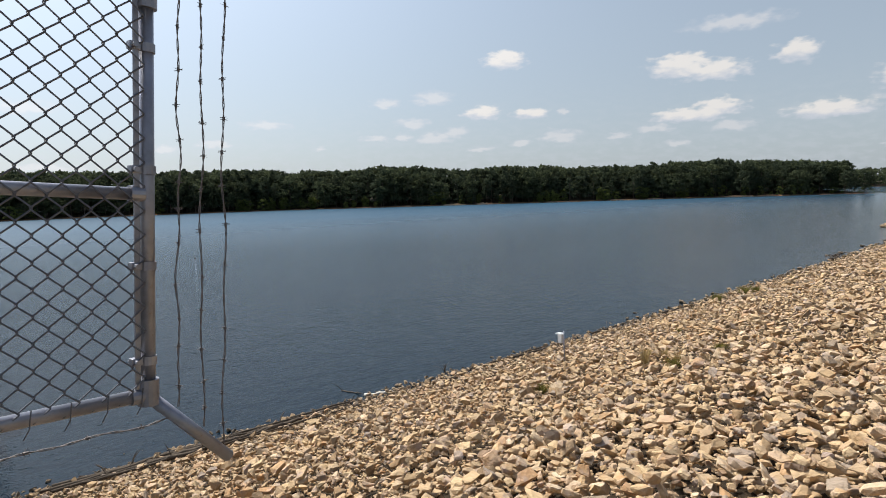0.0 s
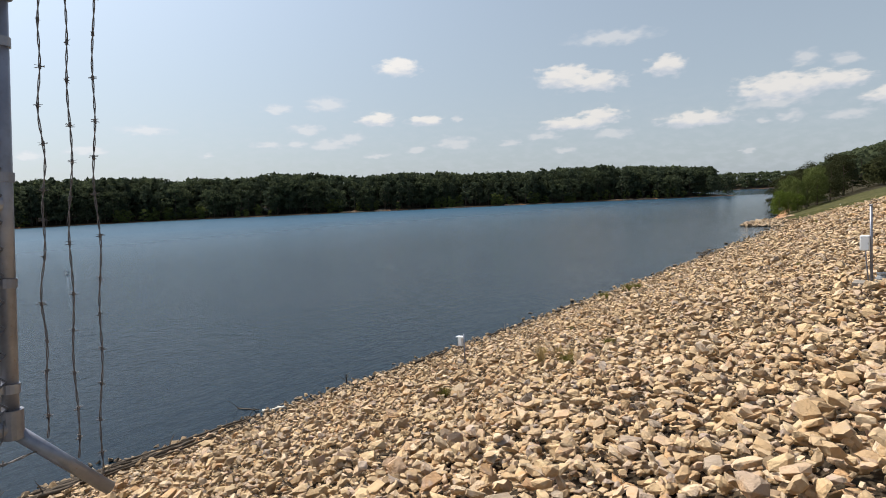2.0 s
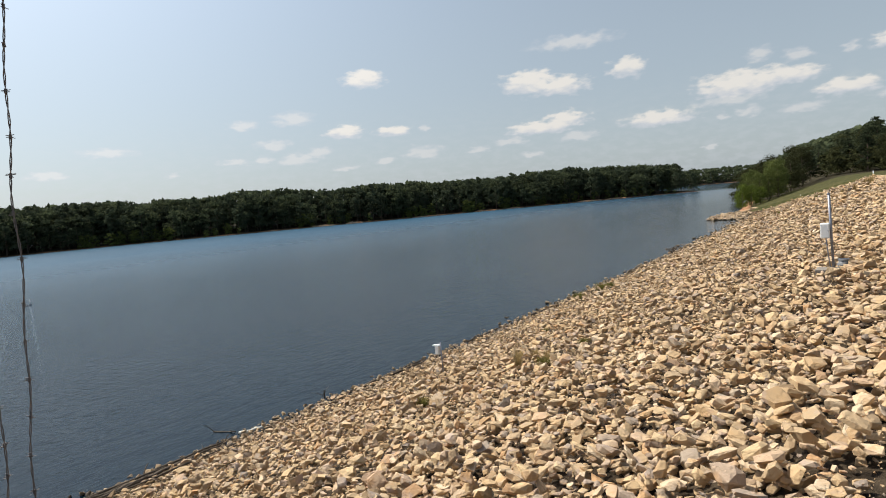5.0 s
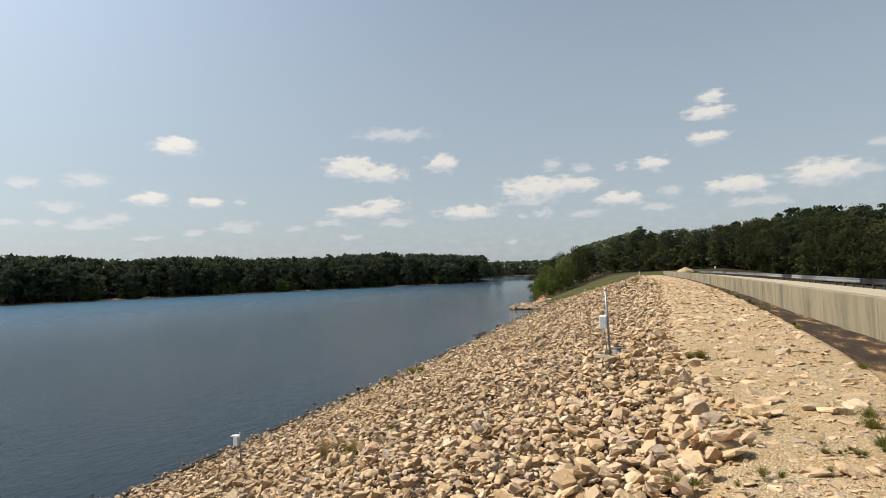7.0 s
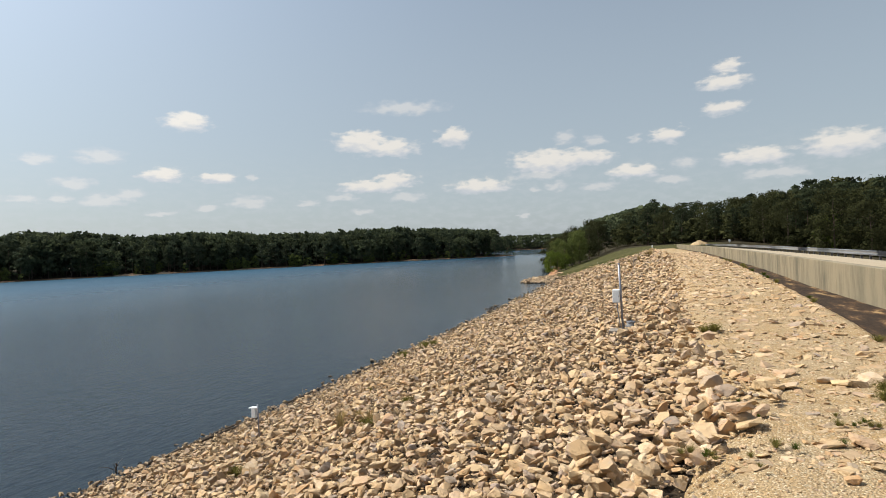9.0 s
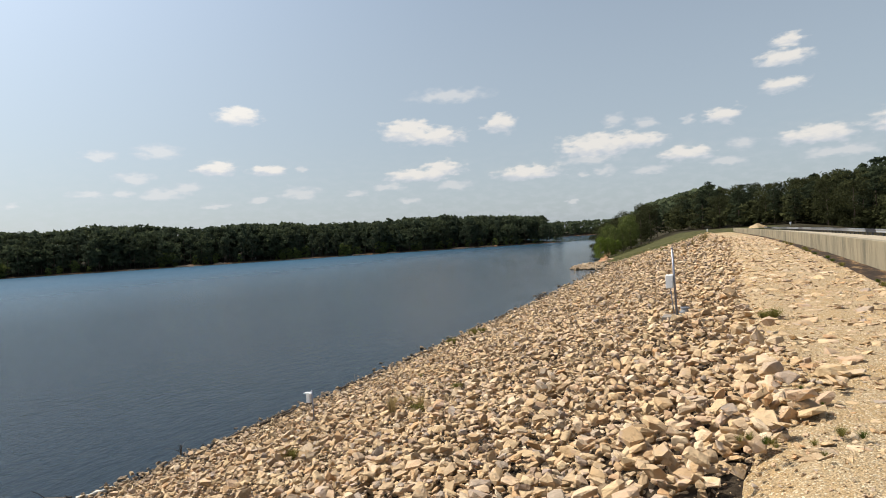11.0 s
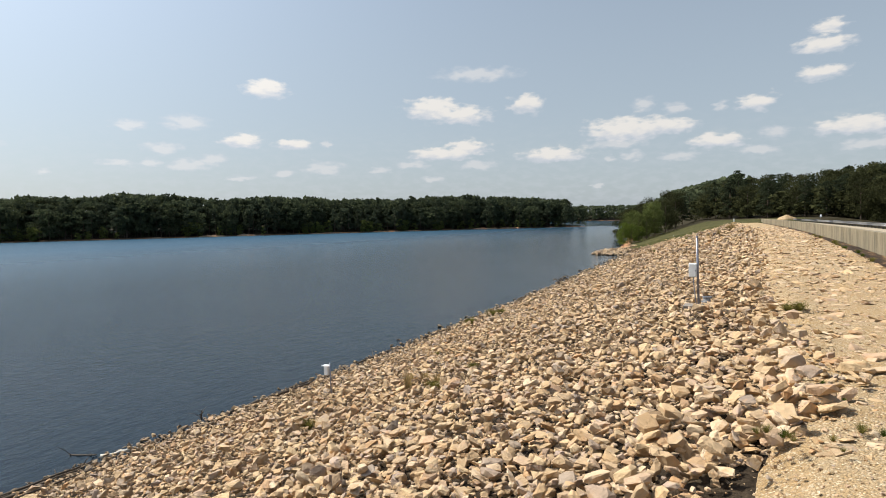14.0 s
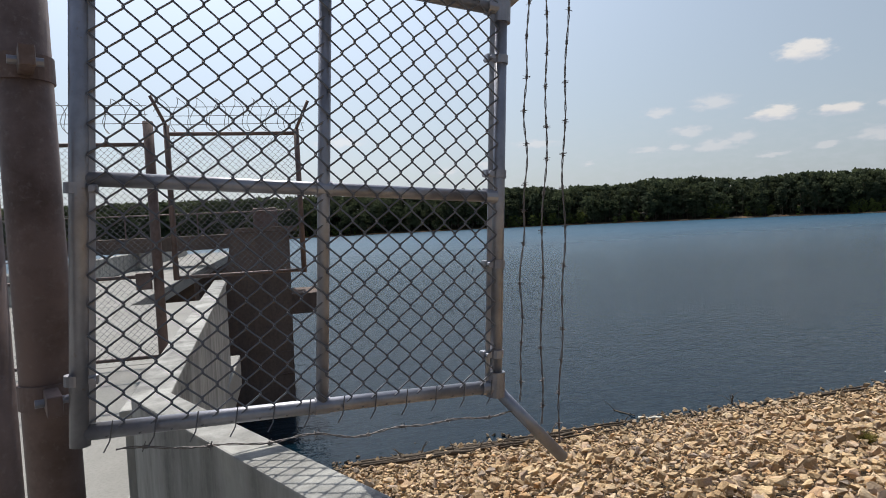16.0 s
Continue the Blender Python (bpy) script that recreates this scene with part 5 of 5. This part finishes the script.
    # The wooded hill behind the road.
    fine = [broadleaf(100 + i, 24, 62, .0195, 1.0 + .12 * (i % 3)) for i in range(4)]
    coarse = [broadleaf(104 + i, 16, 30, .036, 1.1) for i in range(3)]
    fine_pine = [conifer(110 + i, 28, 46, .0175) for i in range(3)]
    coarse_pine = [conifer(114 + i, 22, 22, .034) for i in range(2)]
    line = [(-21, 206), (-13, 203), (-3, 190), (9, 174), (26, 160), (44, 142), (66, 118), (95, 88), (125, 50)]
    spots, tall, front = [], [], []
    for x, y, row in rows_along(line, 4.1, 8, 7.0, 1.6, r):
        z = float(land(x, y))
        if row == 0 or (z < WATER + 1 and x < 10) or azimuth(x, y) > 7.6:
            continue
        top = 2.2 + math.hypot(x, y) * math.tan(radians(float(NEAR_TOP(azimuth(x, y))))) + r.normal(0, .5)
        spots.append((x, y, z))
        tall.append(max(5, (top - z) * (.8 if row == 1 else .9 if row == 2 else 1.0) * r.uniform(.82, 1.02)))
        front.append(row < 5)
    under = [(x, y, float(land(x, y))) for x, y, row in rows_along(line, 2.6, 3, 3.5, 1.0, r) if azimuth(x, y) < 6.5]
    wood("undergrowth", under, [r.uniform(3, 7.5) for _ in under], [broadleaf(120 + i, 9, 12, .075, 1.5) for i in range(3)], LEAVES, "dark bushes under the trees behind the road", 18, False, (1.05, 1.5))
    pick = r.uniform(size=len(spots)) < .5
    for leafy, ahead, models, mat, name, label, seed in ((True, True, fine, LEAVES, "hill_broadleaf", "dark green broadleaf trees behind the road", 16), (True, False, coarse, LEAVES, "hill_broadleaf", "broadleaf trees up the hill", 26),
                                                         (False, True, fine_pine, PINE, "hill_pines", "dark pines behind the road", 17), (False, False, coarse_pine, PINE, "hill_pines", "pines up the hill", 27)):
        at = [i for i in range(len(spots)) if pick[i] == leafy and front[i] == ahead]
        wood(name, [spots[i] for i in at], [tall[i] for i in at], models, mat, label, seed)
    return line


BRIGHT_BUSH = foliage("bush_leaves", (.05, .066, .02), (.105, .125, .037), (.18, .19, .06))
hill_line = make_woods()

TREE_KINDS = []
for i in range(5):
    v = broadleaf(130 + i, 30, 120, .0155, 1.0 + .15 * (i % 3))
    TREE_KINDS.append((fast_mesh("crown", v, np.arange(len(v)).reshape(-1, 3)), trunk_mesh("trunk", .8, .016, 6, i)))
PINE_KINDS = []
for i in range(3):
    v = conifer(140 + i, 36, 80, .0145)
    PINE_KINDS.append((fast_mesh("crown", v, np.arange(len(v)).reshape(-1, 3)), trunk_mesh("trunk", .95, .012, 9, 10 + i)))

def tree(kind, x, y, h, wide, mat, label, group, turn):
    z = float(land(x, y))
    t = thing("tree", label, "tree", (x, y, z - .1), group, turn)
    crown, bole = kind
    for me, m, nm in ((bole, BARK, "trunk"), (crown, mat, "crown")):
        ob = new(nm, me)
        if len(me.materials) == 0:
            me.materials.append(None)
        ob.material_slots[0].link = "OBJECT"
        ob.material_slots[0].material = m
        ob.parent = t
        ob.scale = (h * wide, h * wide, h)


tr = np.random.default_rng(21)
for (x, y, h, wide, mat, kinds, label) in [
        (-30, 159, 6.6, 0.8, BRIGHT_LEAVES, TREE_KINDS, "sunlit yellow-green willow bush at the water's edge"),
        (-28.3, 160, 5.6, 0.85, BRIGHT_LEAVES, TREE_KINDS, "sunlit yellow-green willow bush at the water's edge"),
        (-31.2, 163.5, 6.2, 0.75, BRIGHT_LEAVES, TREE_KINDS, "sunlit yellow-green willow bush at the water's edge"),
        (-26.6, 161, 4.4, 1.0, BRIGHT_LEAVES, TREE_KINDS, "sunlit yellow-green willow bush at the water's edge"),
        (-27, 164, 8.0, 0.72, BRIGHT_BUSH, TREE_KINDS, "leafy green tree on the headland"),
        (-25.4, 166, 8.4, 0.75, BRIGHT_BUSH, TREE_KINDS, "leafy green tree on the headland"),
        (-29, 169, 9.3, 0.7, BRIGHT_BUSH, TREE_KINDS, "leafy green tree on the headland"),
        (-23.8, 170, 8.8, 0.78, BRIGHT_BUSH, TREE_KINDS, "leafy green tree on the headland"),
        (-26.4, 175, 10.4, 0.72, BRIGHT_BUSH, TREE_KINDS, "leafy green tree on the headland"),
        (-31.5, 176, 9.0, 0.72, BRIGHT_BUSH, TREE_KINDS, "leafy green tree on the headland"),
        (-24.5, 173, 10.0, .9, BRIGHT_BUSH, TREE_KINDS, "leafy green tree on the headland"), (-28.0, 180, 9.6, .9, LEAVES, TREE_KINDS, "dark green tree on the headland"),
        (-33.0, 186, 10.5, .9, LEAVES, TREE_KINDS, "dark green tree on the headland"), (-22.5, 181, 9.8, 1.0, LEAVES, TREE_KINDS, "dark green tree on the headland"),
        (-36.0, 200, 10.5, .9, LEAVES, TREE_KINDS, "dark green tree on the headland"), (-29.0, 195, 12.0, .9, LEAVES, TREE_KINDS, "dark green tree on the headland"),
        (-41.0, 215, 10.5, .95, LEAVES, TREE_KINDS, "dark green tree on the headland"), (-34.0, 212, 11.0, .95, LEAVES, TREE_KINDS, "dark green tree on the headland"),
        (-21.0, 192, 11.6, 1.05, LEAVES, TREE_KINDS, "dark green tree on the headland"), (-24.0, 203, 12.6, 1.05, LEAVES, TREE_KINDS, "dark green tree on the headland")]:
    i = int(tr.integers(0, 99))
    tree(kinds[i % len(kinds)], x, y, h, wide, mat, label, "headland trees", i * 37.0)
for n, (x, y, row) in enumerate(rows_along(hill_line, 6.5, 1, 5, 1.2, tr)):
    z = float(land(x, y))
    top = 2.2 + math.hypot(x, y) * math.tan(radians(float(NEAR_TOP(azimuth(x, y)))))
    bright = azimuth(x, y) < -8 and n % 5 == 2
    i = int(tr.integers(0, 99))
    pine = i % 2 and not bright
    kinds = PINE_KINDS if pine else TREE_KINDS
    h = max(5.5, (top - z) * (tr.uniform(.45, .6) if bright else tr.uniform(.68, .92)))
    tree(kinds[i % len(kinds)], x, y, h, tr.uniform(.85, 1.15), BRIGHT_LEAVES if bright else PINE if pine else LEAVES,
         "young yellow-green tree at the wood's edge" if bright else "dark pine at the wood's edge" if pine else "dark green tree at the wood's edge", "trees at the wood's edge", i * 41.0)

# ---------------------------------------------------------------- stones, last of all
def stone_shape(seed, n, flat, square=.55):
    """One angular slab of broken stone, about one unit long, as corners and three-cornered faces."""
    r = np.random.default_rng(seed)
    i = np.arange(n) + .5
    up = 1 - 2 * i / n
    turn = i * 2.399963 + r.uniform(0, 6.28)
    d = np.stack([np.sqrt(1 - up * up) * np.cos(turn), np.sqrt(1 - up * up) * np.sin(turn), up], -1) + r.normal(0, .22, (n, 3))
    d /= np.linalg.norm(d, axis=1)[:, None]
    d = np.sign(d) * np.abs(d) ** square
    v = d * np.array([.5, r.uniform(.26, .42), .5 * flat]) * r.uniform(.74, 1.12, n)[:, None]
    # A broken end, and a bed that lies nearly flat.
    v[:, 0] = np.clip(v[:, 0], -.5, r.uniform(.28, .5))
    v[:, 2] = np.clip(v[:, 2], -.5 * flat, r.uniform(.26, .5) * flat) + v[:, 0] * r.uniform(-.25, .25) + v[:, 1] * r.uniform(-.3, .3)
    v += r.normal(0, .012, v.shape)
    bm = bmesh.new()
    for c in v:
        bm.verts.new(c)
    bmesh.ops.convex_hull(bm, input=bm.verts[:])
    bmesh.ops.delete(bm, geom=[q for q in bm.verts if not q.link_faces], context="VERTS")
    bmesh.ops.triangulate(bm, faces=bm.faces[:])
    bm.verts.index_update()
    v = np.array([x.co for x in bm.verts])
    f = np.array([[x.index for x in q.verts] for q in bm.faces])
    bm.free()
    return v, f


def turns(r, n, tilt):
    """Turn matrices: any way round the upright, tipped by about so many radians."""
    a, b, c = r.uniform(0, 2 * math.pi, n), r.normal(0, tilt, n), r.normal(0, tilt, n)
    ca, sa, cb, sb, cc, sc = np.cos(a), np.sin(a), np.cos(b), np.sin(b), np.cos(c), np.sin(c)
    o, i = np.zeros(n), np.ones(n)
    rz = np.stack([ca, -sa, o, sa, ca, o, o, o, i], -1).reshape(n, 3, 3)
    rx = np.stack([i, o, o, o, cb, -sb, o, sb, cb], -1).reshape(n, 3, 3)
    ry = np.stack([cc, o, sc, o, i, o, -sc, o, cc], -1).reshape(n, 3, 3)
    return rx @ ry @ rz


def scatter(name, places, sizes, shapes, tilt, r, mat, parent, label):
    """Stones joined into one mesh."""
    kinds = r.integers(0, len(shapes), len(places))
    rot = turns(r, len(places), tilt)
    stretch = r.uniform(.78, 1.22, (len(places), 3)) * sizes[:, None]
    vs, fs, base = [], [], 0
    for k, (v, f) in enumerate(shapes):
        at = np.where(kinds == k)[0]
        if not len(at):
            continue
        p = np.einsum("nij,nvj->nvi", rot[at], v[None] * stretch[at][:, None]) + places[at][:, None]
        vs.append(p.reshape(-1, 3))
        fs.append((f[None] + base + (np.arange(len(at)) * len(v))[:, None, None]).reshape(-1, 3))
        base += len(at) * len(v)
    ob = link_mesh(name, fast_mesh(name, np.concatenate(vs), np.concatenate(fs)), mat, parent, label)
    ob["kind"] = "stuff"
    return ob


def cells(x0, x1, y0, y1, step, r, row_shift=.5):
    """One place in each cell of a net, off its middle."""
    xs, ys = np.arange(x0, x1, step), np.arange(y0, y1, step)
    gx, gy = np.meshgrid(xs, ys)
    gx = gx + r.uniform(-.5, .5, gx.shape) * step
    gy = gy + r.uniform(-.5, .5, gy.shape) * step
    return gx.ravel(), gy.ravel()


def stone_sizes(n, r, mean):
    return np.clip(mean * np.exp(r.normal(0, .42, n)), mean * .5, mean * 2.5)


def make_stones():
    r = np.random.default_rng(31)
    good = [stone_shape(200 + i, 15 + i % 4, .30 + .08 * (i % 4), .68 + .08 * (i % 3)) for i in range(36)]
    slabs = [stone_shape(340 + i, 11, .2 + .05 * (i % 3)) for i in range(14)]
    fair = [stone_shape(300 + i, 12, .32 + .09 * (i % 4), .7) for i in range(24)]
    cheap = [stone_shape(240 + i, 8, .42 + .1 * (i % 3)) for i in range(16)]
    meshes = [fast_mesh("stone", v, f) for v, f in good]
    zones = ((-3.0, 1.3, -.1, .9, .10, fair, .14), (-7, 1.6, .9, 9, .084, good, .150), (-21.2, -7, .9, 14, .095, cheap, .138), (-7, 1.6, 9, 14, .090, fair, .150), (-21.2, 1.6, 14, 34, .116, cheap, .155),
             (-21.2, 1.6, 34, 70, .17, cheap, .205), (-23, 1.6, 70, DAM_END + 1, .26, cheap, .30))
    for x0, x1, y0, y1, step, shapes, size in zones:
        x, y = cells(x0, x1, y0, y1, step, r)
        edge = rock_edge(y)
        keep = (x < edge + r.normal(0, .12, len(x))) & (r.uniform(size=len(x)) < .84)
        x, y = x[keep], y[keep]
        s = stone_sizes(len(x), r, size)
        s = s * (1 + .08 * np.exp(-((x - .2) / 1.6) ** 2)) * np.where(x < -15, .85, 1)
        z = slope_z(x, y) + r.uniform(-.20, .15, len(x)) * (s / .17) - .014
        p = np.stack([x + bend(y), y, z], -1)
        if shapes is good:
            # Those beside the path are loose stones of their own.
            near = (y > 4.2) & (y < 8.2) & (x > -1.3)
            order = np.where(near)[0][:300]
            rot = turns(r, len(order), .31)
            for j, i in enumerate(order):
                ob = link_mesh("stone", meshes[int(r.integers(0, len(meshes)))], ROCK, slope)
                k = s[i]
                ob.matrix_world = Matrix.Translation(p[i]) @ Matrix(rot[j].tolist()).to_4x4() @ Matrix.Diagonal((k * r.uniform(.85, 1.2), k * r.uniform(.85, 1.2), k * r.uniform(.85, 1.15), 1))
            rest = np.ones(len(x), bool)
            rest[order] = False
            p, s = p[rest], s[rest]
        scatter("riprap", p, s, shapes, .31, r, ROCK, slope, "tan, grey and pinkish broken riprap stones")
    # A second, sparser layer of larger stones lies on the first.
    x, y = cells(-20.5, 1.2, .9, 60, .8, r)
    keep = x < rock_edge(y) - .1
    x, y = x[keep], y[keep]
    s = stone_sizes(len(x), r, .215)
    scatter("riprap", np.stack([x + bend(y), y, slope_z(x, y) + .06], -1), s, fair, .24, r, ROCK, slope, "larger broken riprap stones")
    # The rough spit at the foot of the headland.
    x, y = cells(-31, -20, 126, 150, .5, r)
    keep = np.abs(shore_distance(x, y)) < 3.2
    x, y = x[keep], y[keep]
    scatter("riprap", np.stack([x, y, np.maximum(land(x, y), WATER) + .15], -1), stone_sizes(len(x), r, .65), cheap, .4, r, ROCK, slope, "stone spit below the headland")
    # Pebbles and flat stones in the gravel of the crest.
    n = 9000
    x, y = r.uniform(-.3, LEDGE_EDGE, n), 4.5 + 20 * r.uniform(0, 1, n) ** 1.5
    keep = x > rock_edge(y) - .2
    x, y = x[keep], y[keep]
    s = np.clip(.027 * np.exp(r.normal(0, .5, len(x))), .012, .09)
    scatter("pebbles", np.stack([x, y, slope_z(x, y) + .022 + fbm(x, y, .7, 3) * .025], -1), s, cheap, .5, r, ROCK, path, "loose tan pebbles in the gravel")
    n = 4600
    y = 6.5 + 90 * r.uniform(0, 1, n) ** 1.25
    x = .3 + r.uniform(0, 1, n) * (gravel_edge(y) - .45)
    s = np.clip(.12 * np.exp(r.normal(0, .55, n)), .05, .42) * np.interp(y, [6, 14, 40], [.7, 1, 1.5])
    scatter("half_buried_stones", np.stack([x + bend(y), y, slope_z(x, y) + .03 - s * .03], -1), s, slabs, .09, r, ROCK, path, "half-buried pale flat stones")
    for x, y, k, q in ((2.42, 10.1, .34, 0), (2.09, 10.32, .30, 8), (1.24, 9.85, .46, 20), (.81, 7.82, .36, 15), (1.54, 9.9, .27, 170), (1.62, 10.75, .38, 5), (1.26, 9.1, .18, 40), (1.8, 7.35, .33, 175),
                       (2.31, 7.42, .26, 20), (2.62, 7.8, .34, 30), (2.75, 8.8, .29, 50), (2.82, 7.3, .34, 10), (2.46, 6.52, .42, 25), (1.46, 6.25, .19, 30), (.45, 7.25, .22, 70), (1.73, 6.62, .16, 100),
                       (2.8, 16.45, .4, 0), (3.15, 12.62, .34, 10), (2.82, 10.65, .27, 60), (1.95, 11.42, .21, 30), (2.2, 6.68, .16, 0), (2.5, 6.95, .2, 75), (3.05, 7.0, .38, 120), (2.72, 6.75, .3, 60),
                       (2.58, 8.7, .36, 15), (2.95, 8.35, .42, 65), (2.5, 7.72, .34, 140), (2.69, 10.4, .4, 35), (1.39, 9.86, .3, 80), (3.25, 8.0, .4, 100), (2.34, 10.16, .42, 12)):
        i = int(r.integers(0, len(meshes)))
        ob = link_mesh("boulder", meshes[i], ROCK)
        ob.matrix_world = pose(x, y, float(crest(y)) + .10 * k, r.uniform(-9, 9), r.uniform(-9, 9), q) @ Matrix.Diagonal((k * 1.1, k * 1.15, k * .8, 1))
        tagged(ob, "large tan broken boulder lying on the gravel" if k > .3 else "small tan broken rock lying on the gravel", "boulder", "boulders on the crest")


make_stones()
